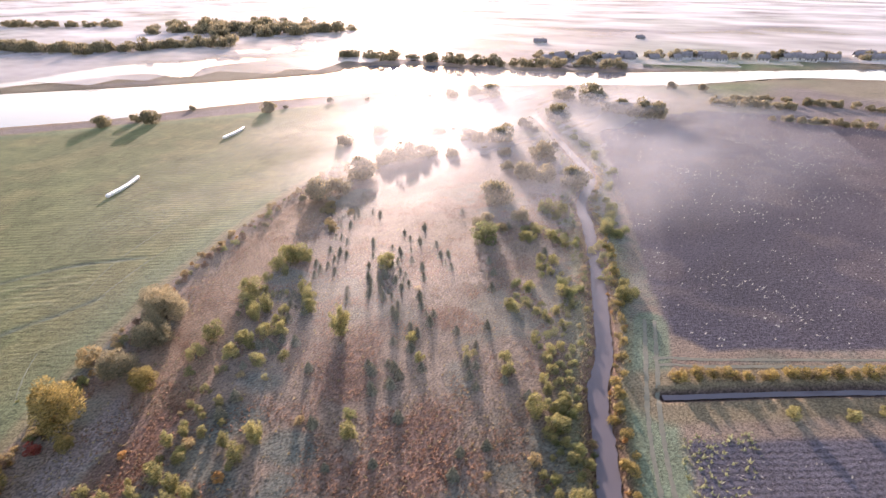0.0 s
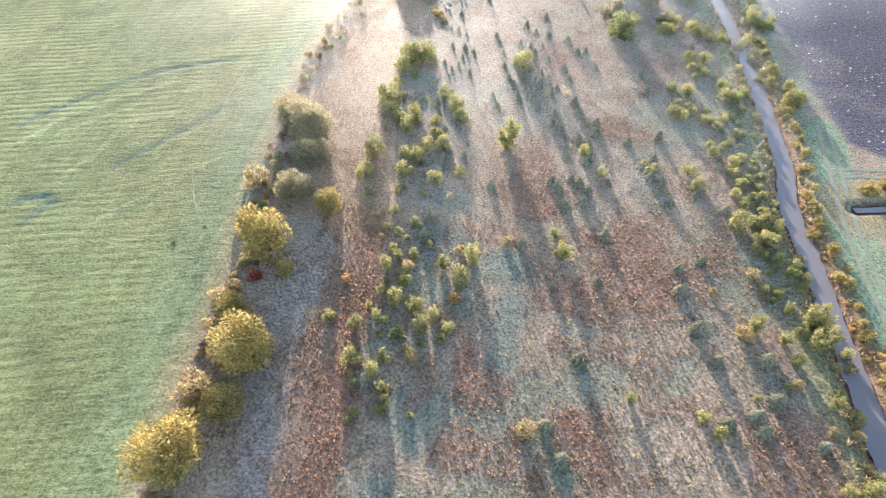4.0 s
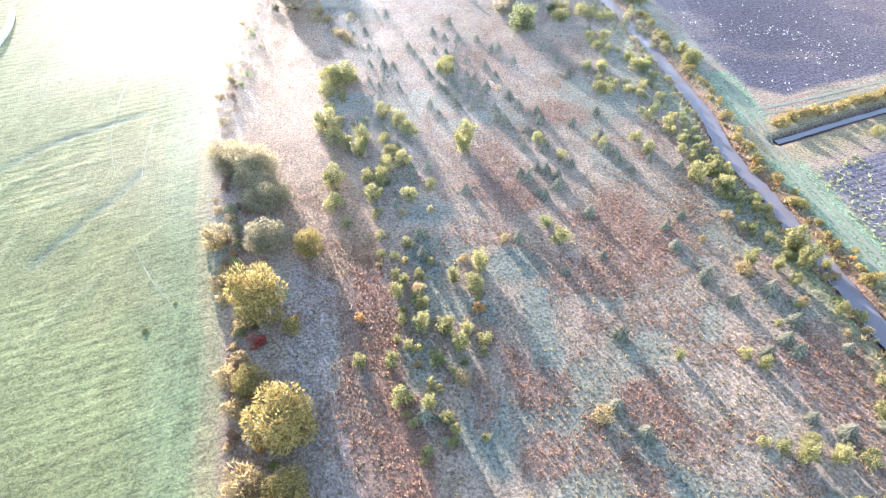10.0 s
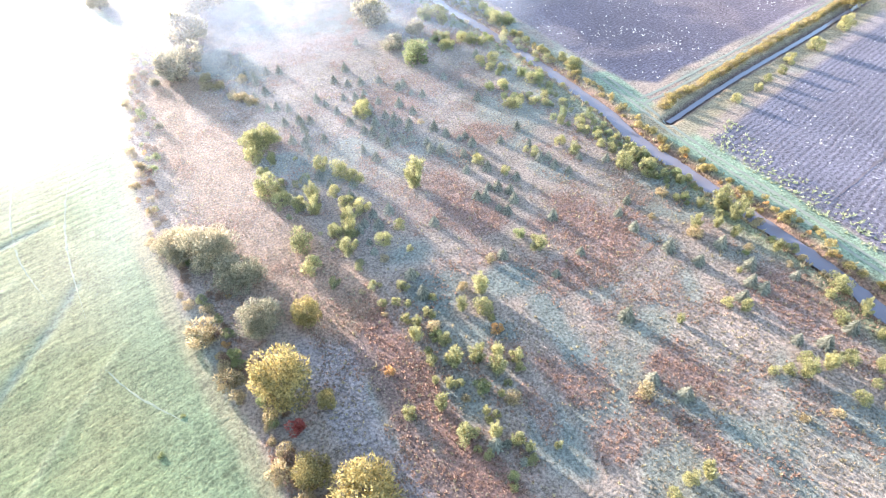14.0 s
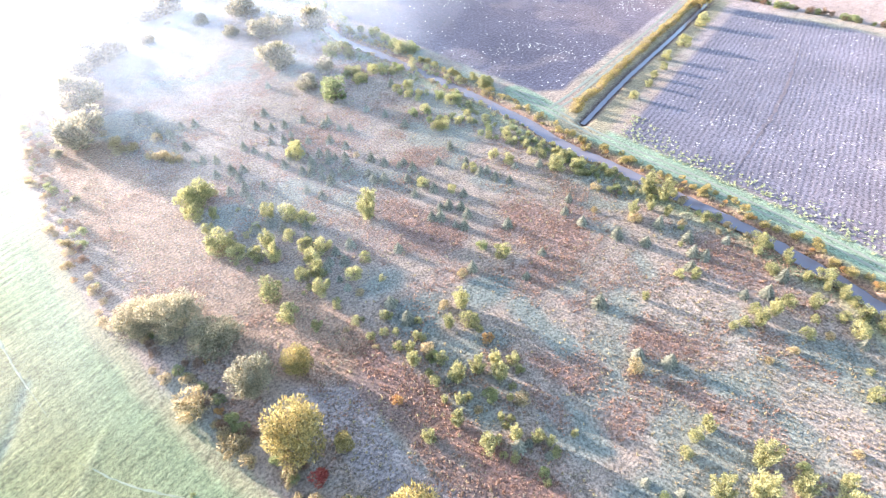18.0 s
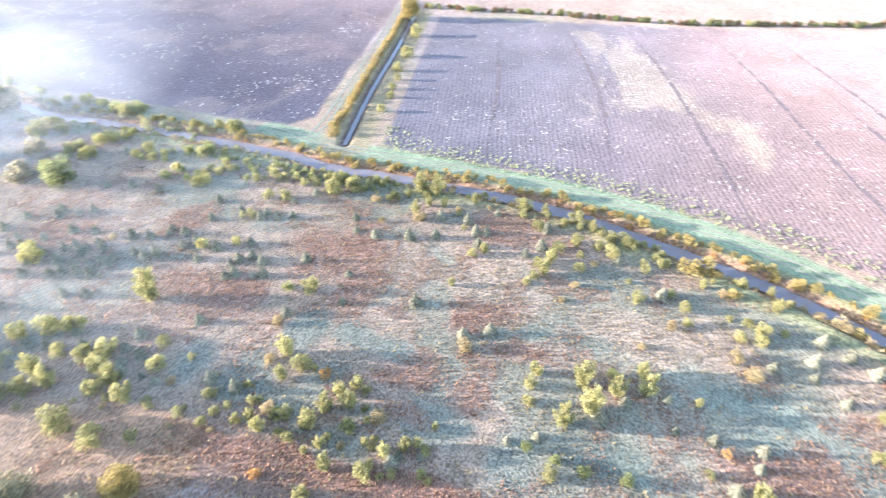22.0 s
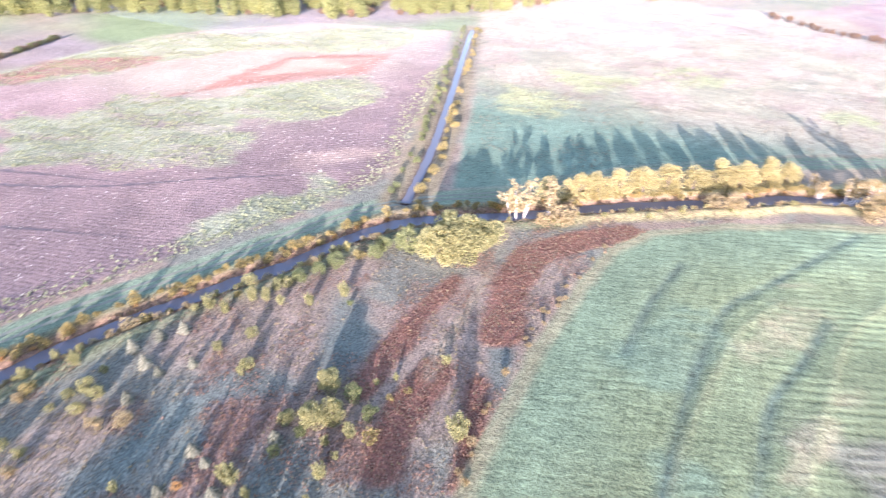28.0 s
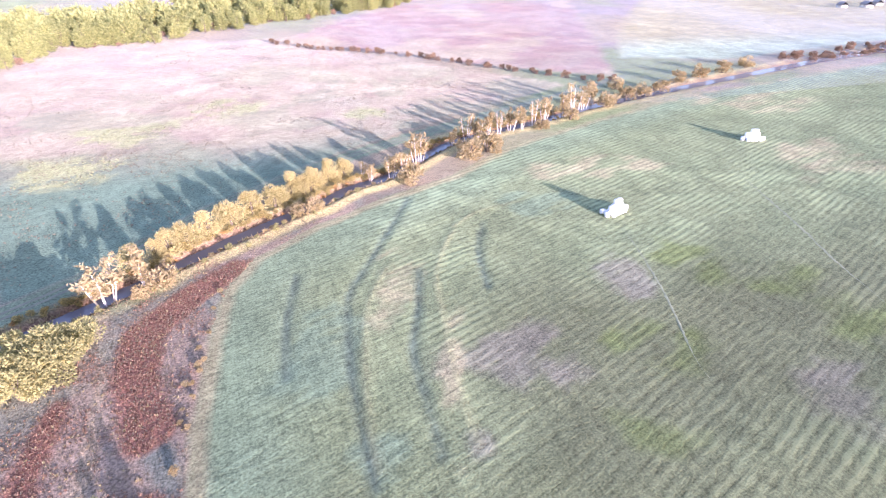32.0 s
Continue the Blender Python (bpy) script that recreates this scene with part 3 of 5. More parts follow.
    # tilled fields
    for poly, colour in ((FIELD1, (0.112, 0.102, 0.128)), (FIELD2, (0.195, 0.143, 0.135))):
        w = smooth(-0.8, 0.8, inside(px, py, poly) + 1.2 * wob)
        lay(w, colour)
        turn_to(w, 1)
        lay(w * smooth(0.52, 0.66, n1) * 0.35, (0.30, 0.22, 0.20))
        far_side = smooth(60, 170, px)
        lay(w * far_side * smooth(0.4, 0.6, n3) * 0.6, (0.33, 0.23, 0.21))
    w2 = smooth(-0.8, 0.8, inside(px, py, FIELD2))
    lay(w2 * smooth(-25, 45, py) * 0.8, (0.150, 0.142, 0.165))
    mottle = smooth(0.36, 0.60, fbm(cu / 2.5, cv, 7, 151, 5))
    lay(w2 * area_weight(px, py, STRAW_BAND, wob) * speckle * 0.4, (0.38, 0.32, 0.23))
    lay(w2 * smooth(-70, -110, py) * smooth(60, 110, px) * 0.8, (0.33, 0.285, 0.215))
    for poly in (WEED_BAND, FAR_WEEDS, EDGE_WEEDS):
        green = w2 * area_weight(px, py, poly, wob)
        lay(green * (0.35 + 0.65 * speckle) * 0.75, (0.205, 0.24, 0.14))
        lay(green * mottle * 0.35, (0.39, 0.39, 0.27))
    for poly in (RED_BANK, RED_BOW):
        lay(w2 * area_weight(px, py, poly, wob * 0.4, 1.2) * (0.7 + 0.3 * mottle), (0.28, 0.15, 0.115))
    lay(w2 * area_weight(px, py, PALE_BOW, wob * 0.5) * (0.3 + 0.6 * mottle), (0.36, 0.28, 0.21))
    lay(w2 * area_weight(px, py, PALE_OVAL, wob * 0.4) * (0.3 + 0.5 * mottle), (0.33, 0.25, 0.20))
    w3 = smooth(-1, 1, inside(px, py, FIELD3) + 1.2 * wob)
    lay(w3, (0.36, 0.285, 0.215))
    lay(w3 * smooth(0.48, 0.66, n1) * 0.7, (0.27, 0.28, 0.18))
    lay(w3 * smooth(-230, -300, py) * 0.7, (0.39, 0.315, 0.265))
    lay(w3 * speckle * 0.45, (0.43, 0.39, 0.26))
    # teal shade below the tree row, painted into the field's near edge
    lay(w3 * smooth(-170, -130, py), (0.17, 0.24, 0.17))
    lay(w3 * patch_weight(px, py, YELLOW_WEEDS, wob * 1.6) * speckle * 0.9, (0.37, 0.375, 0.20))
    lay(w3 * patch_weight(px, py, STUBBLE, wob * 1.6) * speckle * 0.7, (0.43, 0.39, 0.28))
    w4 = smooth(-2, 2, inside(px, py, HEATH2) + 4 * wob)
    lay(w4 * 0.8, (0.34, 0.25, 0.215))
    lay(w4 * smooth(0.42, 0.60, n1) * 0.7, (0.28, 0.175, 0.155))
    lay(w4 * smooth(0.5, 0.62, fbm(px, py, 40, 171)) * 0.7, (0.38, 0.33, 0.22))
    w5 = smooth(-2, 2, inside(px, py, FIELD4))
    lay(w5, (0.34, 0.31, 0.18))
    lay(w5 * smooth(-300, -240, py), (0.30, 0.37, 0.26))
    turn_to(w5, 0)
    # green meadow
    w = smooth(-0.8, 0.8, dm + 1.2 * wob)
    lay(w, (0.185, 0.205, 0.092))
    turn_to(w, 0)
    lay(w * smooth(0.45, 0.62, n1) * 0.6, (0.245, 0.235, 0.11))
    lay(w * smooth(-60, 20, py) * smooth(12, 3, dm) * 0.6, (0.215, 0.275, 0.15))
    south = w * smooth(0, -40, py)
    lay(south * 0.8, (0.22, 0.265, 0.145))
    lay(south * smooth(20, 4, dm + 3 * wob) * 0.6, (0.195, 0.27, 0.175))
    lay(south * smooth(-36, -64, px) * smooth(-80, -50, py + 12 * (n1 - 0.5)) * 0.8, (0.14, 0.148, 0.08))
    lay(south * patch_weight(px, py, BARE, wob * 1.6) * speckle * 0.5, (0.26, 0.225, 0.195))
    lay(south * patch_weight(px, py, LUSH, wob * 1.6) * speckle * 0.8, (0.15, 0.185, 0.065))
    lay(south * patch_weight(px, py, FADED, wob * 1.6) * speckle * 0.75, (0.38, 0.33, 0.20))
    lay(south * patch_weight(px, py, DEW, wob * 1.6) * speckle * 0.35, (0.185, 0.29, 0.215))
    lay(w * smooth(2.5, 0.8, np.abs(dm - 0.2) + 1.5 * wob) * 0.6, (0.36, 0.29, 0.17))
    lip, rut = pressed_marks(px, py)
    # low-sun brightness of lips and shade of ruts, deepened here in the colour
    lay(w * lip * 0.55, (0.34, 0.34, 0.18))
    lay(w * rut * 0.85, (0.115, 0.15, 0.11))
    # banks of the stream and the ditches
    half = stream_half_width(along)
    lay(smooth(2.6, 0.9, ds - half + 0.8 * wob), (0.24, 0.15, 0.10))
    for ditch in (DITCH_C, DITCH2_C):
        d, _ = seg_distance(px, py, ditch)
        lay(smooth(7, 4.5, d + wob), (0.25, 0.205, 0.125))
        lay(smooth(1.9, 0.9, d + 0.4 * wob), (0.13, 0.09, 0.075))
    # river banks and the far side
    for poly in (RIVER, BACKWATER, POOL):
        d = inside(px, py, poly)
        lay(smooth(-9, -3, d + 4 * wob) * 0.8, (0.26, 0.19, 0.12))
    return col, use


gx, gy = axis_steps(-75, 90, 0.75, 4200, 1.035), axis_steps(-110, 130, 0.75, 4200, 1.035)
GX, GY = np.meshgrid(gx, gy)
GZ = land_height(GX, GY)
cover, land_use = land_cover(GX, GY)
nx, ny = len(gx), len(gy)
idx = np.arange(nx * ny).reshape(ny, nx)
quads = np.stack([idx[:-1, :-1], idx[:-1, 1:], idx[1:, 1:], idx[1:, :-1]], -1).reshape(-1, 4)
ground = tagged(mesh_object("ground", np.stack([GX, GY, GZ], -1).reshape(-1, 3), quads, M["land"], smooth_shade=True), "autumn river plain of meadow, heath and ploughed fields", "ground", kind="structure")
for name, values in (("tint", cover), ("use", land_use)):
    at = ground.data.attributes.new(name, "FLOAT_COLOR", "POINT")
    at.data.foreach_set("color", np.concatenate([values.reshape(-1, 3), np.ones((nx * ny, 1))], 1).astype(np.float32).ravel())


def ground_z(x, y):
    """Height of the land sheet at a place."""
    i, j = int(np.searchsorted(gx, x)) - 1, int(np.searchsorted(gy, y)) - 1
    u, v = (x - gx[i]) / (gx[i + 1] - gx[i]), (y - gy[j]) / (gy[j + 1] - gy[j])
    return float((GZ[j, i] * (1 - u) + GZ[j, i + 1] * u) * (1 - v) + (GZ[j + 1, i] * (1 - u) + GZ[j + 1, i + 1] * u) * v)


def ribbon(name, line, half, z, mat, label, category, lift=0.0, ragged=0.15, seed=1, ridge=0.0, taper=False):
    """A strip along a line: water in its bed, or a rut that follows the land."""
    pts = np.array(line)
    d = np.gradient(pts, axis=0)
    nrm = np.stack([-d[:, 1], d[:, 0]], 1) / np.hypot(d[:, 0], d[:, 1])[:, None]
    h = np.broadcast_to(half, len(pts))[:, None]
    if taper:
        s = np.linspace(0, 1, len(pts))[:, None]
        h = h * (0.12 + 0.88 * smooth(0, 0.35, s) * smooth(1, 0.65, s))
    r = np.random.default_rng(seed)
    rows = []
    for k in (-1, -0.33, 0.33, 1):
        p = pts + nrm * h * k * (1 + ragged * r.uniform(-1, 1, (len(pts), 1)))
        pz = np.array([ground_z(*q) for q in p]) + lift + ridge * (abs(k) < 0.5) * r.uniform(0.6, 1.2, len(pts)) if z is None else np.full(len(pts), z)
        rows.append(np.column_stack([p, pz]))
    n = len(pts)
    v = np.concatenate(rows)
    f = np.concatenate([np.stack([np.arange(n - 1) + k * n, np.arange(1, n) + k * n, np.arange(1, n) + (k + 1) * n, np.arange(n - 1) + (k + 1) * n], 1) for k in range(3)])
    return tagged(mesh_object(name, v, f, mat), label, category, kind="structure")


def pond(name, poly, z, mat, label):
    bm = bmesh.new()
    line = curve_points([*poly, poly[0]], 6)[:-1]
    bm.faces.new([bm.verts.new((x, y, z)) for x, y in line])
    bmesh.ops.triangulate(bm, faces=bm.faces[:])
    me = bpy.data.meshes.new(name)
    bm.to_mesh(me)
    me.materials.append(mat)
    return tagged(new(name, me), label, "water", kind="structure")


stream_line = curve_points(STREAM, 1.2)
_, stream_along = seg_distance(*np.array(stream_line).T, STREAM_C)
ribbon("stream_water", stream_line, stream_half_width(stream_along) + 0.25, -0.55, M["water"], "narrow slate-blue stream between grassy banks", "water", seed=2)
ribbon("ditch_water", curve_points(DITCH, 1.5), 0.55, -0.45, M["water"], "straight drainage ditch with still water", "water", seed=3)
ribbon("ditch_water", curve_points(DITCH2, 1.5), 1.0, -0.5, M["water"], "straight drainage ditch with bright water", "water", seed=4)
pond("river_water", RIVER, -0.3, M["river"], "wide calm river shining in the low sun")
pond("backwater", BACKWATER, -0.3, M["river"], "side channel of the river behind an island")
pond("river_pool", POOL, -0.3, M["river"], "pale pool on the far flood plain")


for way, name in ((TRACK, "field_track"), (SPUR, "field_track")):
    fine_line = curve_points(way, 1.0)
    for k, off in enumerate((-0.85, 0.85)):
        ribbon(name, shifted(fine_line, off), 0.34, None, M["rut"], "shallow wheel rut of a grassy farm track", "track", 0.03, 0.35, 10 + k)

# tyre marks in the meadow
for k, (half, way) in enumerate(((0.4, [(-96, -81), (-90, -60), (-83, -42), (-82, -37)]), (0.45, [(-142, -97), (-134, -73), (-128, -57), (-124, -44)]), (0.25, [(-59.7, 107.4), (-58, 89.2), (-55.4, 77.4), (-50.2, 65.7)]),
                                 (0.25, [(-50.1, 99.8), (-50, 86.5), (-48.7, 75.1), (-45.7, 61.5)]), (0.2, [(-44, 53.6), (-39.8, 47.2), (-33.8, 40.4)]))):
    ribbon("wheel_mark", curve_points(way, 0.9), half, None, M["swath"], "low ridge of pressed grass left by tyres in the meadow", "tyre track", -0.03, 0.9, 40 + k, 0.05, True)
# dead furrows that part the strips of the ploughed field
for k, way in enumerate(([(141, 67), (102, 52), (64, 41)], [(160, 50), (113, 28), (70, 15)], [(163, 29), (130, 13), (91, -2), (61, -12)], [(172, 4), (131, -13), (96, -26), (56, -42)], [(171, -17), (126, -38), (80, -54)], [(138, -26), (96, -44), (69, -64), (48, -79)])):
    ribbon("dead_furrow", curve_points(way, 1.6), 0.42, None, M["soil"], "dark furrow between two ploughed strips", "furrow", 0.035, 0.9, 70 + k, 0.0, True)


# ---- plants ----
def tube(path, radii, sides=6):
    """A tapered round limb along a path of points."""
    v, f = [], []
    for i, (p, r) in enumerate(zip(path, radii)):
        p = Vector(p)
        d = (Vector(path[min(i + 1, len(path) - 1)]) - Vector(path[max(i - 1, 0)])).normalized()
        a = d.orthogonal().normalized()
        b = d.cross(a)
        for k in range(sides):
            w = 2 * math.pi * k / sides
            v.append(p + (a * math.cos(w) + b * math.sin(w)) * r)
    for i in range(len(path) - 1):
        for k in range(sides):
            k2 = (k + 1) % sides
            f.append((i * sides + k, i * sides + k2, (i + 1) * sides + k2, (i + 1) * sides + k))
    return v, f


def tubes(parts):
    v, f = [], []
    for pv, pf in parts:
        f += [tuple(i + len(v) for i in q) for q in pf]
        v += pv
    return v, f


def leaves(r, centres, outward, size, long=2.0, up=0.4):
    """A small pointed leaf spray at each centre, leaning outward and up."""
    n = len(centres)
    a = r.normal(size=(n, 3)) * 0.55 + outward
    a[:, 2] += up
    a /= np.linalg.norm(a, axis=1)[:, None]
    b = np.cross(a, r.normal(size=(n, 3)))
    b /= np.linalg.norm(b, axis=1)[:, None]
    s = size * r.uniform(0.6, 1.35, (n, 1))
    c = np.asarray(centres)
    v = np.stack([c - b * s * 0.5, c + b * s * 0.5, c + a * s * long], 1)
    return v.reshape(-1, 3), np.arange(3 * n).reshape(-1, 3)


def lumpy_crown(r, n, height, lobes, low=0.12, hollow=0.5, spread=1.0):
    """Leaf places for a round crown one metre across, and the ways they face: several lobes with gaps between them."""
    w, h = r.uniform(0, 2 * math.pi, lobes), r.uniform(0.06, 0.88, lobes)
    rad = 0.36 * np.sqrt(np.maximum(0.05, 1 - ((h - 0.38) / 0.62) ** 2)) * r.uniform(0.35, 1.0, lobes) ** 0.6 * spread
    centre = np.stack([np.cos(w) * rad, np.sin(w) * rad, low + (1 - low) * h * 0.86], 1)
    reach = r.uniform(0.12, 0.23, lobes)
    k = np.arange(n) % lobes
    d = r.normal(size=(n, 3))
    d /= np.linalg.norm(d, axis=1)[:, None]
    q = (reach[k] * (hollow + (1 - hollow) * r.random(n) ** 0.4))[:, None]
    p = centre[k] + d * q * (1, 1, 0.9)
    p[:, 2] = np.maximum(0.03, p[:, 2]) * height
    return p, d


def plant(name, label, category, group, pieces):
    """A plant: an empty at its base with a mesh for each part (name, corners, faces, material, label)."""
    root = tagged(new(name), label, category, group)
    for part_name, (v, f), mat, part_label in pieces:
        mesh_object(part_name, v, f, mat, root, part_label)
    return root


def stems(r, n, height, lean, thick):
    out = []
    for k in range(n):
        w, q = r.uniform(0, 2 * math.pi), r.uniform(0.3, 1.0) * lean
        top = (math.cos(w) * q, math.sin(w) * q, height * r.uniform(0.75, 1.0))
        mid = (top[0] * 0.35, top[1] * 0.35, top[2] * 0.5)
        base = (math.cos(w) * thick, math.sin(w) * thick, -0.05)
        out.append(tube([base, mid, top], [thick, thick * 0.7, thick * 0.2], 5))
    return tubes(out)


def bush(seed, name, label, category, group, mat, height=0.95, n=900, size=0.055, lobes=14, trunk="bark", low=0.10, up=0.4, long=2.0):
    r = np.random.default_rng(seed)
    return plant(name, label, category, group, [
        ("trunk", stems(r, 5, height * 0.75, 0.28, 0.022), M[trunk], ""),
        ("crown", leaves(r, *lumpy_crown(r, n, height, lobes, low), size, long, up), M[mat], "")])


def conifer(seed, label):
    """A young spruce one metre across: a thin stem and overlapping skirts of drooping boughs."""
    r = np.random.default_rng(seed)
    h = 1.12
    v, f = [], []
    tiers = 9
    for k in range(tiers):
        s = k / tiers
        z, reach = h * (0.16 + 0.80 * s), 0.53 * (1 - s) ** 0.75 + 0.05
        count = 16 if k < 6 else 10
        for j in range(count):
            w = 2 * math.pi * (j + r.uniform(-0.35, 0.35)) / count + 0.9 * k
            q, drop = reach * r.uniform(0.72, 1.08), reach * r.uniform(0.20, 0.36)
            c, sn, half = math.cos(w), math.sin(w), reach * r.uniform(0.10, 0.17)
            i = len(v)
            v += [(0, 0, z + 0.05), (c * q * 0.72 - sn * half, sn * q * 0.72 + c * half, max(0.02, z - drop * 0.75)), (c * q, sn * q, max(0.02, z - drop * 0.85)), (c * q * 0.72 + sn * half, sn * q * 0.72 - c * half, max(0.02, z - drop * 0.75))]
            f += [(i, i + 1, i + 2), (i, i + 2, i + 3)]
    i = len(v)
    v += [(-0.04, 0, h * 0.86), (0.04, 0, h * 0.86), (0, 0, h * 1.04), (0, -0.04, h * 0.86), (0, 0.04, h * 0.86), (0, 0, h * 1.04)]
    f += [(i, i + 1, i + 2), (i + 3, i + 4, i + 5)]
    return plant("young_spruce", label, "tree", "young spruces on the heath", [
        ("trunk", tube([(0, 0, -0.05), (0, 0, h * 0.5), (0, 0, h)], [0.035, 0.022, 0.006]), M["bark"], ""),
        ("crown", (v, f), M["spruce"], "")])


def slender(seed, name, label, group, mat, n=2600, h=1.3):
    """A young broad-leaved tree: a sheaf of leafy upright shoots round a leader."""
    r = np.random.default_rng(seed)
    shoots = 15
    w = 2.4 * np.arange(shoots) + r.uniform(-0.4, 0.4, shoots)
    lean = np.concatenate([[0.02, 0.10, 0.14], r.uniform(0.20, 0.42, shoots - 3)])
    top = np.concatenate([[1.0, 0.9, 0.84], r.uniform(0.42, 0.86, shoots - 3)]) * h
    k = r.integers(0, shoots, n)
    s = r.random(n) ** 0.75
    d = r.normal(size=(n, 3))
    d /= np.linalg.norm(d, axis=1)[:, None]
    puff = (0.19 * (1 - 0.75 * s) + 0.02)[:, None]
    axis = np.stack([np.cos(w[k]) * lean[k] * s ** 0.7, np.sin(w[k]) * lean[k] * s ** 0.7, 0.05 + top[k] * s], 1)
    c = axis + d * puff * r.random((n, 1)) ** 0.4
    c[:, 2] = np.maximum(c[:, 2], 0.03)
    limb = [tube([(0, 0, -0.05), (0.01, 0, h * 0.5), (0, 0.01, h * 0.95)], [0.03, 0.02, 0.005])]
    for j in range(3, 8):
        e = (math.cos(w[j]) * lean[j], math.sin(w[j]) * lean[j], top[j])
        limb.append(tube([(0, 0, 0.06), (e[0] * 0.6, e[1] * 0.6, e[2] * 0.45), e], [0.014, 0.009, 0.003], 4))
    return plant(name, label, "tree", group, [
        ("trunk", tubes(limb), M["bark"], ""), ("crown", leaves(r, c, d * 0.6, 0.036, 2.3, 0.7), M[mat], "")])


def bare_birches(seed, full):
    """A clump of tall white stems one metre across, nearly leafless."""
    r = np.random.default_rng(seed)
    h, limb, tips = 1.5, [], []
    for k in range(6):
        w, q = r.uniform(0, 6.28), r.uniform(0.08, 0.38)
        top = Vector((math.cos(w) * q * 1.2, math.sin(w) * q * 1.2, h * r.uniform(0.6, 1.0)))
        base = Vector((math.cos(w) * q * 0.5, math.sin(w) * q * 0.5, -0.05))
        mid = base.lerp(top, 0.55) + Vector((r.uniform(-0.03, 0.03), r.uniform(-0.03, 0.03), 0))
        limb.append(tube([base, mid, top], [0.020, 0.016, 0.004], 5))
        for j in range(5):
            s = r.uniform(0.4, 0.95)
            p, w2 = base.lerp(top, s), r.uniform(0, 6.28)
            e = p + Vector((math.cos(w2) * 0.16, math.sin(w2) * 0.16, 0.16))
            limb.append(tube([p, e], [0.008, 0.002], 4))
            tips += [tuple(p.lerp(e, r.uniform(0.3, 1.1)) + Vector(r.normal(size=3) * 0.05)) for _ in range(full)]
    return plant("birch_clump", "tall bare white-stemmed birches with sparse tan twigs", "tree", "birches along the stream", [
        ("trunk", tubes(limb), M["birch"], "white bark"), ("crown", leaves(r, np.array(tips), np.zeros((len(tips), 3)), 0.06, 2.0, 0.3), M["tan"], "")])


KINDS = {
    "C": [conifer(s, "young dark green spruce on frosty heath") for s in (1, 2, 3, 4)],
    "Y": [slender(s, "young_birch", "young tree with yellow-green autumn leaves", "young trees on the heath", "lime") for s in (11, 12, 13)],
    "B": [bush(s, "autumn_tree", "rounded tree with golden autumn leaves", "tree", "golden trees", "gold", 1.05, 7000, 0.026, 30) for s in (21, 22, 23)],
    "A": [bush(s, "leafy_tree", "broad tree with yellow-green autumn leaves", "tree", "leafy trees", "lime", 0.95, 6000, 0.028, 26) for s in (25, 26)],
    "W": [bush(s, "willow_bush", "pale grey-green willow bush in low sun", "bush", "willow bushes", "grey", 0.8, 11000, 0.018, 36, low=0.05, up=0.5, long=2.1) for s in (31, 32, 33)],
    "V": [bush(s, "river_willow", "hazy willow bush on the flood plain in mist", "bush", "willows on the flood plain", "grey", 0.72, 2200, 0.042, 20, low=0.05, up=0.5) for s in (34, 35, 36)],
    "T": [bush(s, "dry_shrub", "low tan shrub of dry stems", "shrub", "dry shrubs", "tan", 0.7, 900, 0.045, 12, up=0.8, long=2.4) for s in (41, 42)],
    "H": [bush(s, "bank_scrub", "brown leafless scrub along the water", "shrub", "brown scrub", "scrub", 0.8, 800, 0.05, 11, up=0.7, long=2.4) for s in (45, 46)],
    "O": [bush(s, "orange_shrub", "low shrub with orange autumn leaves", "shrub", "orange shrubs", "orange", 0.75, 800, 0.05, 10) for s in (51, 52)],
    "R": [bush(s, "red_shrub", "small shrub with red autumn leaves", "shrub", "red shrubs", "red", 0.8, 1000, 0.05, 10) for s in (61,)],
    "G": [bush(s, "green_shrub", "leafy green shrub beside the stream", "shrub", "green shrubs", "green", 0.8, 1900, 0.036, 18) for s in (71, 72, 73)],
    "F": [bush(s, "bank_alder", "ochre-yellow tree in a row on the stream bank", "tree", "row of trees along the stream", "ochre", 1.15, 2600, 0.032, 22, low=0.05, up=0.7) for s in (81, 82)],
    "S": [bare_birches(s, q) for s, q in ((91, 34), (92, 26), (93, 12))],
    "L": [bush(s, "yellow_shrub", "low yellow autumn shrub beside the track", "shrub", "yellow shrubs along the stream", "gold", 0.8, 800, 0.05, 10) for s in (95, 96)],
    "D": [bush(s, "wood_tree", "tall pale yellow-green tree at the edge of a wood", "tree", "edge of the wood", "wood", 1.25, 1500, 0.05, 18, up=0.5) for s in (101, 102, 103)],
    "E": [bush(s, "olive_bush", "small olive-gold bush with sunlit tips", "bush", "small bushes on the heath", "lime", 0.9, 1900, 0.034, 13, up=0.6, long=2.3) for s in (75, 76, 77)],
    "K": [bush(s, "river_tree", "dark tree on the flood plain", "tree", "trees on the flood plain", "grey", 0.8, 700, 0.065, 12) for s in (111, 112)],
}
USED = {}
FULLNESS = {"W": 1.15, "B": 1.05, "G": 0.95, "E": 1.3, "Y": 1.15, "C": 1.15, "V": 0.95, "T": 1.15, "L": 1.2, "F": 1.25, "K": 1.25}


def place(kind, x, y, dia, tall=1.0):
    """One plant of a kind with its crown that wide."""
    k, dia = USED.get(kind, 0), dia * FULLNESS.get(kind, 1.0)
    USED[kind] = k + 1
    proto = KINDS[kind][k % len(KINDS[kind])]
    z = ground_z(x, y) - 0.04
    m = pose(x, y, z, 0, 0, (k * 137.5 + x * 31) % 360) @ Matrix.Diagonal((dia, dia, dia * tall * (0.92 + 0.16 * ((k * 0.618) % 1)), 1))
    if k < len(KINDS[kind]):
        proto.matrix_basis = m
        return proto
    return copy_thing(proto, m @ Matrix.Diagonal([1 / q for q in proto.scale] + [1]))


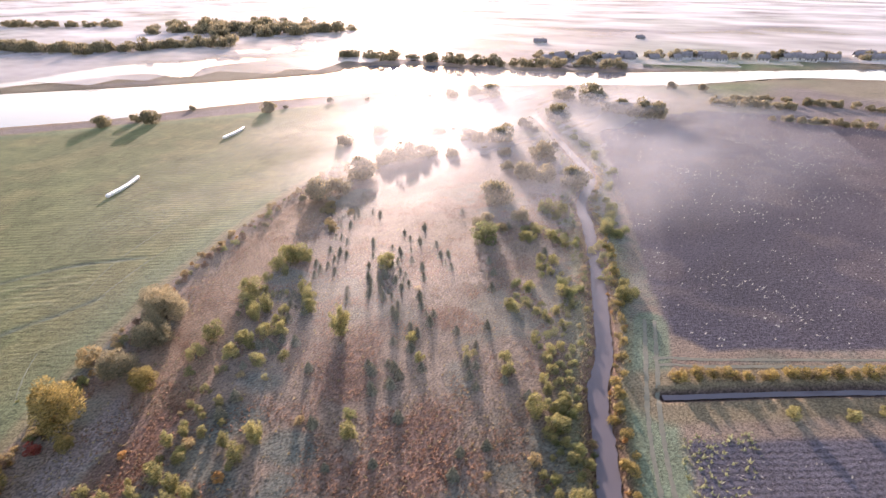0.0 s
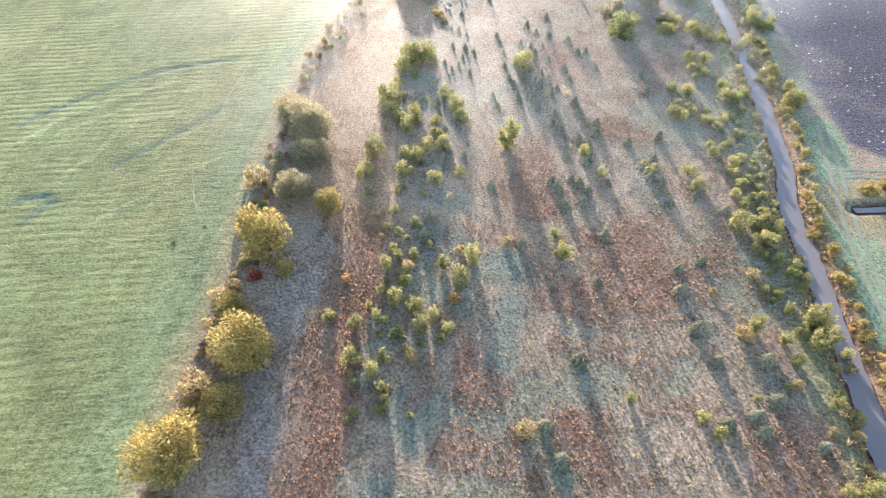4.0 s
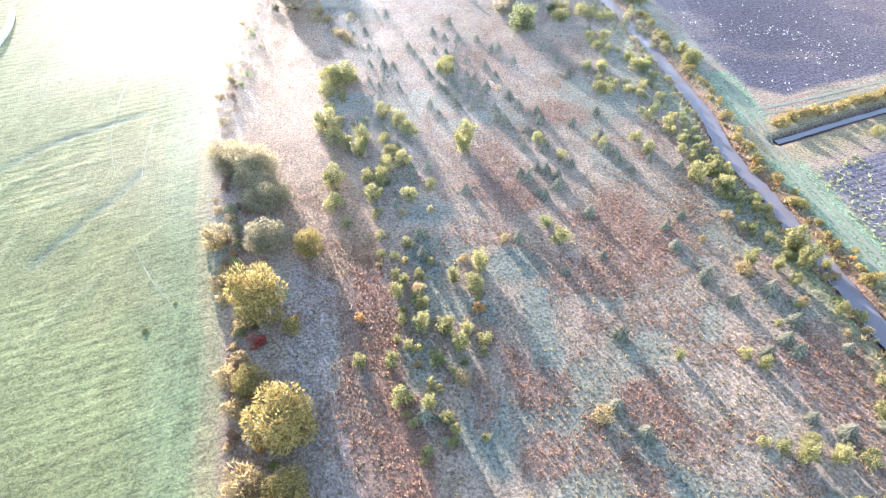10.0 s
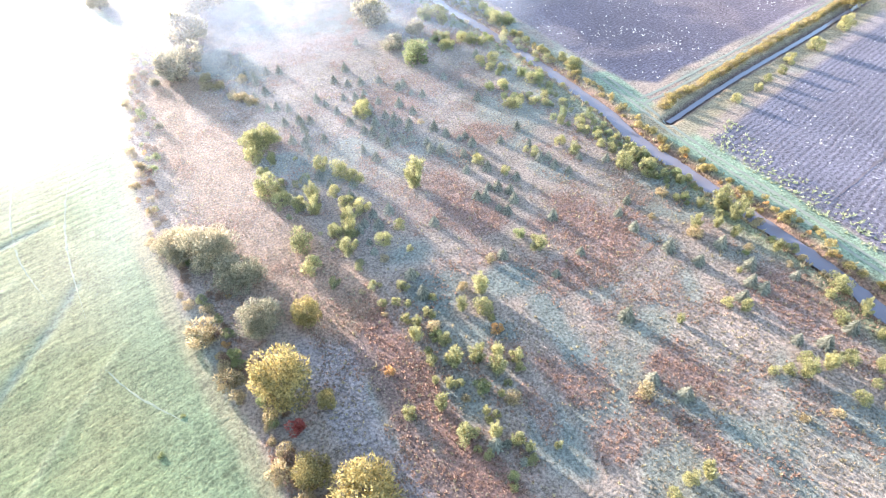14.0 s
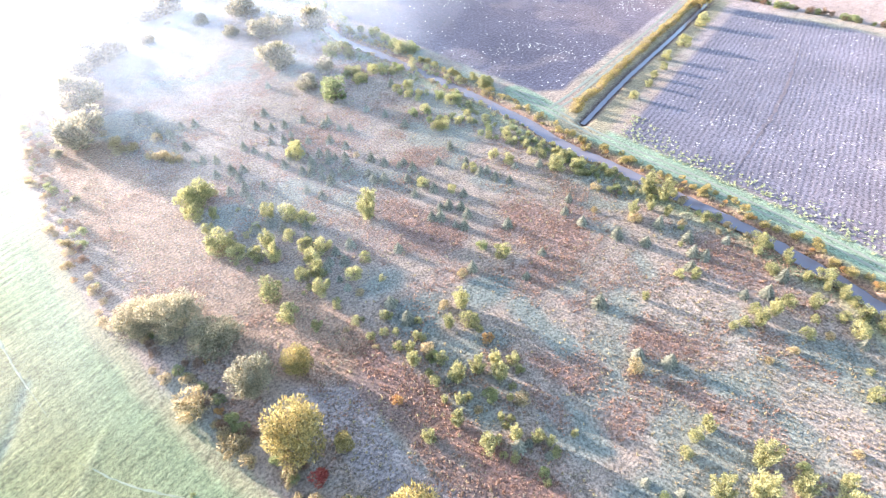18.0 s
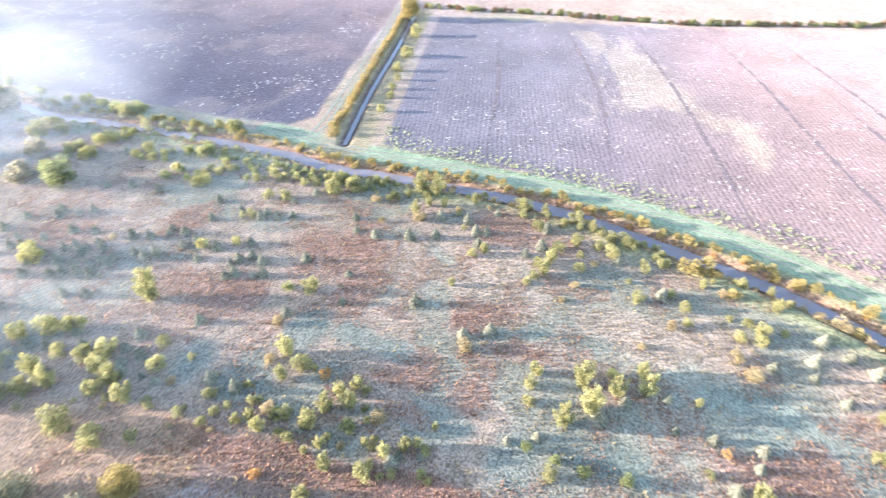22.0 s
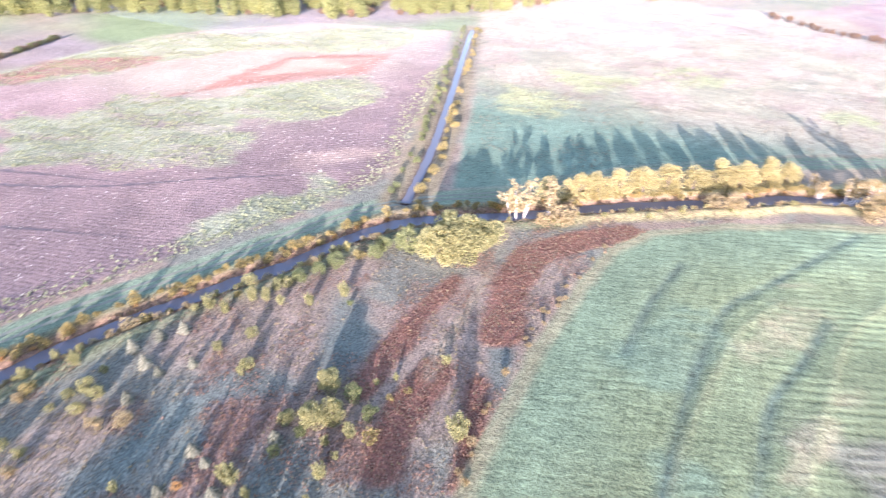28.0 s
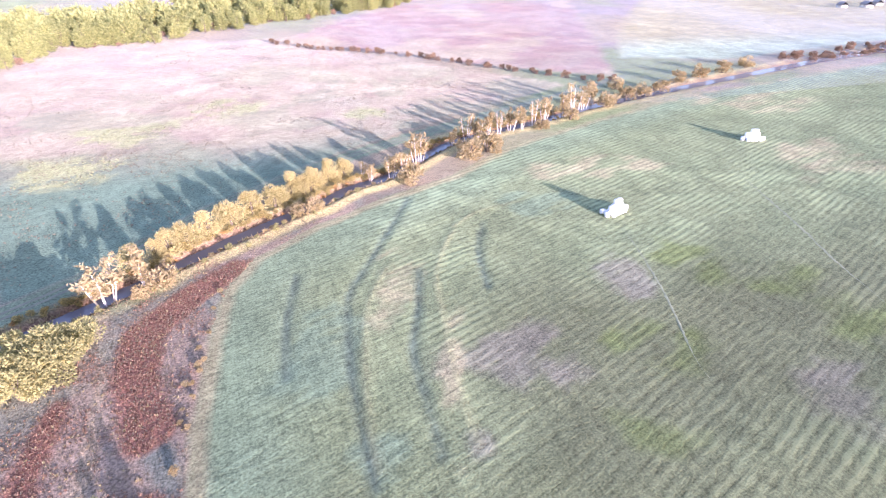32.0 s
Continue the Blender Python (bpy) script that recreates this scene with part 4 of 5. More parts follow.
def copy_at(kind, spots):
    for x, y, dia in spots:
        place(kind, x, y, dia)


copy_at("W", [(-33.5, 69.1, 6.0), (-29.1, 66.5, 7.2), (-25.7, 59.9, 6.2), (-24.5, 51.1, 5.4)])
copy_at("V", [(25.8, 129.6, 5.7), (17.6, 122.8, 6.0), (-41.7, 196.4, 7.8), (-47.9, 176.8, 6.7), (-26.9, 146.9, 10.7), (-25.1, 162.6, 8.0), (-19.7, 167.2, 9.4), (-14.4, 172.1, 8.3), (-31.2, 128.1, 8.9), (-28.0, 133.7, 8.0), (-6.2, 197.7, 7.9), (-0.4, 192.3, 7.2), (6.2, 196.1, 11.6), (-19.3, 199.8, 6.8), (-5.7, 173.7, 5.2), (-33.8, 267.9, 7.8), (17.4, 140.1, 10.4), (21.7, 160.8, 8.5), (27.9, 160.0, 8.4), (37.2, 158.4, 10.0), (23.9, 181.7, 9.5), (11.6, 220.1, 7.2), (-106.6, 216.2, 8.2), (-143.9, 184.2, 9.5), (-152.5, 184.7, 5.5), (-160.2, 174.2, 8.3), (-89.4, 243.3, 4.3)])
copy_at("V", [(-144.8, 210.6, 3.6), (-104.2, 226.0, 2.8), (23.6, 233.0, 12.0), (55.3, 251.5, 12.8), (45.8, 254.4, 13.1), (62.3, 250.6, 11.3), (34.9, 272.2, 15.6), (21.1, 278.7, 12.5), (-15.0, 274.9, 10.8), (-24.1, 275.8, 9.1), (73.7, 323.8, 6.6), (89.1, 323.0, 5.8), (-63.3, 264.5, 2.9), (-73.4, 251.8, 2.9), (-45.5, 266.6, 2.9)])
copy_at("T", [(-26.1, 129.2, 1.6), (-20.4, 113.1, 2.2), (-19.0, 111.1, 3.0), (-17.0, 109.1, 2.6), (-25.0, 122.7, 2.8), (-24.8, 119.4, 2.7), (-22.6, 118.3, 2.4), (-17.8, 120.2, 2.3), (22.8, 121.5, 2.7), (12.2, 89.7, 1.3), (51.8, 42.6, 1.7), (39.5, 43.6, 2.3), (45.0, 38.2, 1.4), (41.4, 53.8, 1.9), (36.1, 49.5, 1.2), (-6.0, 56.9, 1.3), (2.3, 47.3, 1.6), (-10.8, 52.0, 0.9), (-9.2, 47.1, 0.9), (-3.9, 42.7, 1.8), (0.8, 29.7, 1.9), (-4.2, 31.7, 1.1), (15.5, 24.6, 2.1), (40.3, 12.1, 1.3), (33.9, 13.7, 1.4), (30.1, 14.8, 1.1), (31.7, -1.0, 1.5), (26.1, 2.2, 1.1), (47.9, 33.5, 1.1), (41.8, -7.4, 1.6), (42.8, -20.5, 1.6), (42.5, -23.4, 3.0)])
copy_at("T", [(29.3, -9.6, 1.9), (26.9, -11.8, 2.1), (23.4, -61.0, 1.7), (28.8, -48.9, 1.8), (8.4, 50.8, 1.6), (-21.6, 18.9, 4.0), (-31.5, 52.4, 3.9), (-29.6, 44.5, 2.6), (-24.1, 26.9, 2.6), (-25.8, 31.1, 2.5), (-58.1, -116.2, 6.1), (-77.2, -127.8, 7.6), (-84.0, -131.5, 8.2), (-33.4, -106.6, 4.1), (-29.7, -105.9, 4.1), (-4.4, -84.1, 5.4), (-1.4, -81.6, 2.8), (-143.1, -163.6, 7.2), (-156.5, -171.4, 6.5), (-166.3, -174.6, 6.8), (-175.9, -177.1, 7.0), (-159.9, -184.4, 6.2), (-190.3, -185.3, 6.8), (-206.4, -191.2, 7.1), (-223.0, -196.4, 6.8), (-241.9, -203.1, 7.2), (-122.1, -152.3, 5.0), (-108.4, -145.7, 4.8)])
copy_at("B", [(-18.8, 50.5, 3.9), (-19.2, 37.2, 2.4), (-22.4, 29.6, 3.9), (-18.3, 24.5, 6.8), (-16.9, 17.9, 4.4), (-19.7, 11.9, 7.7)])
place("B", -23.4, 40.4, 6.4, 1.25)
copy_at("R", [(-23.3, 35.6, 2.3)])
copy_at("G", [(30.8, 135.3, 3.4), (37.7, 122.2, 2.2), (35.3, 123.1, 2.0), (40.9, 120.4, 1.8), (38.2, 120.5, 2.0), (40.9, 117.8, 2.3), (34.0, 107.2, 1.8), (35.6, 105.8, 2.1), (35.3, 101.8, 1.8), (38.5, 102.7, 1.2), (43.4, 98.1, 2.3), (39.8, 99.6, 2.8), (42.1, 95.7, 2.9), (30.9, 97.7, 2.2), (30.5, 96.2, 2.0), (33.2, 95.2, 2.2), (33.5, 91.1, 2.0), (31.8, 92.1, 1.9), (36.9, 90.7, 2.0), (34.5, 91.2, 1.8), (37.7, 88.5, 1.6), (40.6, 91.5, 1.4), (41.9, 90.0, 1.3), (32.4, 125.8, 1.5), (31.3, 123.7, 1.3), (-12.5, 80.2, 2.0), (45.1, 63.2, 2.0), (43.9, 59.7, 1.3), (43.7, 57.7, 1.2), (44.3, 56.2, 1.3), (46.7, 56.8, 2.2), (47.4, 53.1, 1.2)])
copy_at("G", [(43.5, 50.1, 1.1), (-2.0, 32.3, 2.4), (-4.1, 41.2, 2.1), (-3.4, 21.5, 1.5), (19.4, 5.1, 1.8), (38.1, 0.1, 1.8), (51.5, 129.1, 2.7), (48.7, 131.7, 3.0), (47.9, 118.6, 2.2), (47.2, 115.8, 2.3), (47.5, 111.1, 1.6), (47.3, 105.9, 1.9), (54.1, 100.7, 2.2), (39.2, 81.3, 1.9), (37.1, 81.5, 1.6), (38.6, 78.0, 1.4), (42.2, 74.0, 1.8), (39.3, 85.9, 1.5), (40.4, 83.5, 1.5), (42.0, 82.4, 1.3), (40.2, 82.4, 1.8), (41.5, 79.8, 1.3), (43.7, 79.1, 1.5), (43.3, 76.6, 1.4), (44.5, 74.9, 1.4), (42.5, 74.0, 1.7), (43.9, 72.2, 1.4), (42.8, 70.3, 1.3), (43.4, 68.3, 1.3), (45.6, 67.1, 1.3), (27.4, -44.5, 3.1), (26.0, -47.4, 3.0)])
copy_at("G", [(25.1, -50.8, 3.4), (16.5, -43.7, 1.3), (20.8, -56.4, 3.3), (20.7, -59.3, 3.3), (4.9, 12.0, 1.7), (4.4, 8.4, 1.8), (4.6, 5.1, 1.9), (5.5, 0.7, 1.9), (6.7, -21.3, 1.7), (7.6, -17.8, 1.7), (4.4, -28.8, 3.0), (0.8, -27.7, 2.6), (14.7, 53.9, 2.2), (20.4, 113.9, 7.2), (28.4, 122.6, 2.9), (17.2, -61.5, 5.3)])
copy_at("E", [(35.0, 137.1, 3.3), (31.3, 137.1, 3.4), (34.5, 133.0, 2.5), (34.6, 120.6, 2.4), (36.5, 119.0, 1.9), (38.6, 117.3, 2.0), (37.1, 108.3, 2.2), (34.2, 109.1, 1.9), (36.9, 103.5, 1.6), (34.6, 104.7, 1.7), (39.2, 104.0, 1.0), (37.4, 104.2, 1.0), (40.2, 96.0, 2.4), (33.5, 96.6, 2.1), (30.8, 88.6, 1.9), (32.2, 87.8, 2.2), (34.1, 89.8, 1.6), (36.3, 88.2, 1.6), (39.8, 89.2, 1.7), (38.4, 86.6, 1.5), (42.7, 92.0, 1.6), (30.1, 125.3, 1.6), (28.1, 73.0, 1.2), (26.7, 73.4, 1.2), (27.4, 71.7, 1.2), (42.5, 69.5, 1.4), (40.4, 69.8, 1.6), (41.1, 67.5, 1.6), (43.4, 64.0, 1.9), (42.8, 60.7, 2.1), (44.3, 60.3, 2.1), (42.4, 59.0, 1.4)])
copy_at("E", [(45.0, 57.6, 1.4), (43.3, 58.0, 1.3), (48.1, 55.3, 1.4), (46.2, 55.1, 1.5), (44.5, 51.9, 1.1), (42.7, 51.9, 1.1), (47.0, 127.6, 3.1), (49.8, 125.7, 2.5), (46.1, 119.9, 2.1), (44.6, 117.6, 1.9), (48.7, 113.9, 1.5), (46.8, 113.0, 1.5), (49.5, 107.6, 1.9), (48.2, 107.8, 1.5), (48.9, 104.3, 2.1), (51.9, 102.1, 2.3), (51.3, 97.8, 2.5), (52.9, 97.5, 2.4), (37.6, 79.2, 1.6), (40.3, 77.1, 1.7), (39.7, 75.3, 1.4), (40.2, 74.7, 1.5), (41.2, 72.1, 1.7), (41.6, 85.3, 1.5), (41.8, 78.5, 1.5), (44.3, 70.5, 1.1), (43.7, 66.3, 1.6), (44.2, 64.7, 1.8), (31.2, 123.0, 2.3), (28.8, 118.4, 2.4), (30.6, 118.0, 2.4)])
copy_at("Y", [(-16.9, 87.4, 1.9), (-12.5, 73.9, 2.7), (-13.0, 71.0, 2.6), (4.3, 71.7, 4.0), (45.1, 48.9, 1.4), (47.7, 47.5, 3.3), (47.9, 44.2, 3.1), (51.5, 44.4, 1.5), (40.7, 45.1, 2.0), (44.2, 44.0, 1.6), (45.2, 41.4, 1.6), (48.4, 36.5, 1.6), (35.6, 29.6, 1.6), (40.1, 35.2, 0.9), (-9.3, 63.7, 2.5), (4.3, 46.0, 2.7), (0.7, 44.1, 1.7), (-6.6, 41.9, 1.9), (-5.7, 44.0, 1.5), (-3.7, 36.7, 2.3), (-0.8, 36.2, 2.3), (1.8, 35.7, 1.8), (0.8, 33.7, 2.3), (-5.3, 34.1, 1.4), (-7.2, 32.0, 1.9), (-0.2, 30.6, 1.0), (-2.8, 29.3, 1.1), (-3.1, 26.5, 1.8), (-1.2, 24.8, 1.7), (-0.4, 23.6, 1.3), (-6.7, 35.2, 1.0), (26.3, 31.3, 1.2)])
copy_at("Y", [(50.6, 23.5, 1.6), (48.2, 19.4, 1.4), (48.5, 16.6, 1.2), (48.8, 14.4, 1.7), (38.5, 18.8, 2.1), (34.9, 19.0, 2.1), (49.1, 5.5, 1.1), (44.4, 2.3, 1.4), (16.5, 8.3, 3.0), (9.7, 9.0, 2.8), (12.9, 6.3, 3.2), (16.8, 4.0, 2.5), (18.5, 0.5, 2.8), (15.8, 14.6, 1.4), (15.5, 13.9, 1.3), (45.1, 1.5, 1.2), (42.1, -4.3, 1.4), (44.7, -9.6, 1.4), (45.3, -14.0, 1.4), (41.4, -14.7, 1.8), (34.8, -32.0, 2.0), (31.9, -32.5, 1.6), (21.3, 1.5, 1.8), (19.3, -5.7, 1.1), (30.5, -36.8, 2.0), (28.6, -37.9, 1.9), (29.0, -40.6, 1.6), (25.9, -38.2, 1.4), (21.9, -40.4, 1.8), (18.5, -44.9, 1.9), (25.8, -55.0, 1.6), (4.2, -7.5, 1.1)])
copy_at("Y", [(0.1, -1.5, 3.4), (9.1, -12.7, 2.5), (6.2, -12.3, 1.2), (0.1, -9.6, 1.6), (3.1, -21.7, 1.2), (1.3, -24.0, 1.7), (0.9, -18.1, 1.7), (0.8, -20.8, 0.9), (0.2, -15.1, 0.9), (3.2, -32.3, 0.9), (1.4, -34.3, 0.9), (-0.6, -6.6, 1.9), (-10.2, -30.3, 2.9)])
copy_at("C", [(-16.3, 112.0, 1.4), (-14.0, 112.6, 1.7), (-12.2, 122.1, 1.5), (-9.6, 121.0, 1.7), (0.6, 112.2, 1.6), (3.0, 109.8, 1.5), (5.7, 109.1, 1.7), (-12.5, 99.2, 1.6), (-9.7, 98.6, 1.8), (-7.8, 97.9, 1.6), (-2.0, 99.6, 1.5), (1.3, 96.7, 1.7), (4.0, 101.5, 1.6), (3.9, 96.7, 1.5), (12.4, 104.0, 1.7), (16.3, 99.5, 1.5), (4.2, 116.5, 1.8), (-6.8, 90.4, 1.6), (-10.3, 88.1, 1.5), (1.0, 90.4, 1.7), (3.1, 91.0, 1.6), (3.8, 92.4, 1.8), (6.9, 91.0, 1.7), (10.0, 90.3, 1.5), (3.8, 84.5, 1.7), (6.8, 84.4, 1.6), (8.5, 84.9, 1.5), (9.2, 88.3, 1.7), (12.0, 93.7, 1.6), (13.7, 86.5, 1.8), (15.0, 83.8, 1.6), (18.1, 81.8, 1.5)])
copy_at("C", [(18.3, 79.0, 1.7), (0.5, 81.4, 1.6), (-12.7, 79.5, 1.5), (-6.8, 72.3, 1.7), (-5.5, 75.5, 1.5), (11.9, 78.9, 1.8), (17.3, 75.2, 1.6), (23.7, 78.0, 1.5), (17.6, 71.1, 1.7), (-7.7, 64.2, 1.6), (13.7, 63.8, 1.8), (16.8, 65.5, 1.7), (21.1, 66.8, 1.5), (17.8, 61.6, 1.7), (15.6, 59.6, 1.6), (20.8, 121.6, 1.5), (23.9, 124.2, 1.7), (25.4, 100.2, 1.5), (34.5, 112.1, 1.8)])
copy_at("C", [(-18.8, 130.6, 2.1), (-16.4, 132.3, 1.5), (-16.8, 128.6, 1.4), (-16.8, 122.1, 1.6), (-15.2, 119.9, 1.6), (-15.2, 117.5, 1.4), (23.3, 104.8, 1.5), (13.9, 104.9, 1.7), (14.4, 101.1, 1.2), (9.8, 109.0, 1.5), (10.4, 97.4, 1.8), (26.4, 93.9, 1.7), (28.6, 80.8, 1.6), (2.9, 103.3, 1.6), (0.6, 104.4, 1.4), (5.1, 104.7, 1.2), (6.9, 100.3, 1.4), (-14.5, 105.8, 1.5), (-12.9, 105.7, 1.5), (-10.8, 104.3, 1.5), (-4.7, 105.6, 1.6), (-3.4, 103.3, 1.3), (-9.5, 95.5, 1.6), (-12.3, 92.4, 1.6), (-10.4, 90.7, 1.6), (-9.5, 92.5, 1.4), (4.4, 98.4, 1.6), (-0.8, 94.6, 1.7), (-1.0, 84.6, 1.4), (-10.2, 79.8, 1.7), (-9.0, 76.8, 1.7), (2.1, 88.9, 1.7)])
copy_at("C", [(4.3, 89.3, 1.5), (3.2, 86.7, 1.5), (5.3, 86.7, 1.3), (7.1, 86.7, 1.1), (6.5, 94.4, 1.5), (8.0, 93.7, 1.3), (8.4, 91.5, 1.3), (10.7, 82.5, 1.5), (10.5, 80.3, 1.7), (16.8, 81.5, 1.1), (15.5, 76.6, 1.5), (14.0, 72.0, 1.4), (15.5, 66.3, 1.2), (12.6, 64.8, 1.5), (28.0, 74.9, 1.3), (27.6, 70.2, 1.7), (29.2, 70.0, 1.5), (28.9, 67.3, 1.5), (30.5, 65.1, 1.3), (34.4, 67.9, 1.3), (18.3, 64.0, 1.6), (14.7, 60.9, 1.1), (21.5, 55.5, 1.7), (-2.0, 66.8, 1.8), (3.7, 61.4, 1.6), (-4.6, 66.8, 1.4), (-4.6, 63.9, 1.7), (10.3, 50.9, 1.6), (-6.5, 65.2, 1.4), (38.6, 65.6, 1.5), (41.5, 40.4, 1.9), (42.3, 35.4, 1.9)])
copy_at("C", [(36.1, 38.8, 1.7), (33.8, 42.8, 1.9), (31.8, 48.4, 1.7), (34.8, 54.3, 1.4), (31.7, 52.2, 1.4), (21.3, 47.1, 1.3), (39.9, 32.8, 1.8), (40.6, 31.2, 1.8), (36.8, 31.1, 1.8), (46.7, 31.3, 1.3), (15.7, 44.7, 1.2), (-7.0, 61.1, 1.0), (-6.9, 58.8, 1.2), (-3.5, 52.3, 1.8), (-3.2, 48.4, 1.9), (2.1, 36.6, 1.2), (-4.5, 37.4, 0.9), (-3.6, 25.4, 1.6), (-2.3, 25.1, 1.0), (-1.5, 22.6, 1.0), (20.2, 34.5, 2.0), (17.4, 25.5, 1.7), (19.6, 22.3, 1.8), (38.0, 23.1, 1.5), (45.7, 21.6, 1.9), (40.9, 21.3, 1.9), (42.3, 8.7, 1.4), (12.1, 5.0, 1.8), (15.8, 2.5, 1.5), (37.3, 1.1, 1.8), (6.6, 11.2, 1.2), (37.0, -20.3, 1.9)])
copy_at("C", [(32.8, -19.2, 1.8), (29.8, -19.1, 1.4), (35.6, -23.8, 1.7), (33.9, -26.5, 1.8), (29.4, -14.2, 1.6), (27.1, -22.5, 1.4), (4.6, 14.3, 1.1), (18.6, -2.2, 1.3), (14.4, -3.6, 1.0), (15.0, -7.9, 1.4), (15.8, -13.2, 1.7), (13.3, -12.8, 1.3), (9.3, -10.5, 1.8), (6.2, -9.5, 1.5), (8.5, -19.1, 1.8), (10.4, 129.2, 1.6)])
copy_at("E", [(2.6, 96.2, 3.3), (-19.4, 93.0, 3.9), (-15.6, 94.3, 3.0), (-17.4, 93.3, 3.9), (-19.9, 89.0, 3.0), (-18.9, 83.9, 2.0), (-19.1, 78.8, 3.5), (-17.5, 77.3, 1.8), (-9.1, 82.2, 2.4), (-6.9, 79.4, 2.7), (-4.8, 76.5, 2.6), (-15.2, 73.0, 2.2), (-17.5, 75.0, 2.6), (-9.0, 74.2, 1.8), (-17.0, 79.5, 1.8), (34.5, 70.0, 2.0), (33.4, 73.0, 1.8), (20.1, 68.8, 1.6), (17.0, 73.5, 1.9), (-7.8, 70.8, 2.2), (-5.8, 68.3, 2.5), (-8.3, 67.1, 2.4), (-1.6, 62.5, 1.7), (40.5, 62.8, 3.1), (48.8, 47.3, 1.9), (50.5, 35.6, 1.6), (34.1, 31.1, 1.4), (-11.1, 64.7, 2.1), (-11.4, 62.4, 1.0), (-10.1, 60.3, 2.4), (-5.1, 60.2, 2.1), (-4.9, 50.6, 1.1)])
copy_at("E", [(-1.8, 57.3, 1.0), (3.2, 42.9, 2.2), (-9.1, 52.3, 1.2), (-13.8, 54.7, 1.5), (-8.9, 48.9, 1.1), (-7.0, 48.5, 1.1), (-6.9, 45.1, 1.3), (-3.4, 40.3, 1.5), (-6.1, 38.1, 1.3), (-5.9, 27.4, 2.2), (-4.8, 24.7, 1.0), (-5.6, 25.7, 0.8), (-11.1, 32.3, 1.6), (-16.7, 64.2, 3.1), (-16.1, 58.7, 2.5), (50.5, 27.3, 2.3), (51.4, 28.8, 1.9), (45.9, 23.5, 1.8), (50.7, 17.9, 2.5), (50.8, 15.7, 1.6), (48.7, 12.8, 1.5), (44.5, 15.9, 2.0), (41.6, 18.4, 1.8), (36.5, 20.5, 1.5), (33.5, 20.2, 1.4), (31.7, 20.9, 1.1), (44.8, 12.4, 1.5), (47.4, 11.1, 2.0), (43.9, 10.1, 2.2), (47.6, 8.1, 1.9), (47.1, 7.2, 1.6), (49.4, 3.5, 1.4)])
copy_at("E", [(38.1, 14.1, 1.6), (42.4, 4.4, 1.4), (45.8, 3.2, 1.2), (41.7, 14.7, 1.1), (34.8, 4.2, 1.8), (13.5, 14.4, 1.5), (10.8, 13.8, 1.3), (16.1, 50.8, 2.3), (49.1, 9.0, 1.6), (46.9, 2.6, 1.2), (43.7, 4.8, 1.2), (38.4, 6.3, 0.9), (36.1, -2.4, 1.5), (33.2, -3.0, 1.3), (33.4, -9.9, 1.5), (36.8, -10.9, 1.3), (35.2, -12.5, 2.2), (33.4, -12.6, 1.6), (36.8, -15.7, 1.1), (26.6, -26.5, 1.4), (24.4, -30.9, 1.5), (20.5, -26.2, 1.6), (28.5, -42.4, 1.8), (35.1, -38.5, 1.1), (34.1, -39.5, 2.2), (27.9, -53.4, 1.4), (2.6, 8.7, 1.5), (10.3, -7.7, 1.0), (5.8, -10.3, 1.0), (3.6, 41.2, 1.0), (1.2, 31.7, 0.9), (3.8, 34.7, 1.6)])
copy_at("E", [(36.6, -8.4, 1.0), (20.2, -25.1, 1.5), (-2.8, -40.5, 1.3)])
copy_at("O", [(3.6, 39.3, 1.9), (-11.3, 38.6, 1.5), (13.8, -9.4, 1.3)])
copy_at("A", [(9.4, -22.0, 2.4), (6.4, -23.3, 3.6), (4.8, -25.1, 3.5), (8.1, -28.7, 3.5), (10.3, -60.6, 7.9), (7.0, -63.9, 9.6), (4.7, -69.0, 7.0), (11.1, -66.9, 7.3)])
copy_at("L", [(45.0, -1.8, 3.0), (45.8, -3.9, 3.0), (45.6, -5.9, 1.8), (41.7, -25.7, 2.0), (40.3, -28.5, 1.2), (33.2, -36.2, 1.3), (22.7, -54.6, 2.1), (-1.1, -14.0, 1.0), (-1.2, -24.8, 1.9), (0.2, -31.1, 1.0), (-1.1, -33.3, 1.0), (41.9, -8.8, 1.9)])
copy_at("S", [(4.1, -81.6, 6.5), (-1, -86.2, 5.5), (-46.6, -123.7, 3), (-48.5, -121.5, 3.2), (-53.5, -121.3, 5.6), (-58.3, -126.1, 3.7), (-63, -129.4, 6.2), (-76.3, -140.5, 4.1), (-82.6, -146.1, 5.3), (-85.3, -143.1, 4.2), (-89.3, -144.2, 5.4), (-92.8, -143.5, 4.7), (-97.8, -146.4, 5.2), (-101.9, -146.9, 5.2), (-107, -149.6, 5.4), (-114.2, -156, 6), (-122.2, -157, 6.1), (-128.2, -160.3, 7.2), (-133.8, -164.2, 6.5), (-139.8, -168.4, 5.8)])
copy_at("F", [(-4.5, -95.5, 4.4), (-7.3, -98.1, 4.5), (-11.1, -101.1, 4.6), (-15.4, -104.5, 4.7), (-19.6, -107.9, 4.8), (-24.6, -111.5, 5.1), (-29.2, -117.3, 4.5), (-33.2, -117.6, 4.8), (-38.5, -122.7, 4.4), (-42.1, -125.3, 3.9), (-2, -95, 3.2)])


def fringe(kind, line, step, off, spread, low, high, seed, skip=0.0, start=0.0, end=1.0):
    """Plants of a kind along a line, off to its side."""
    r = np.random.default_rng(seed)
    pts = np.array(shifted(curve_points(line, step), off))
    n = len(pts)
    for i, (x, y) in enumerate(pts):
        dx, dy, s, q = r.normal() * spread, r.normal() * spread, r.uniform(low, high), r.random()
        if start <= i / n <= end and q >= skip:
            place(kind, x + dx, y + dy, s)


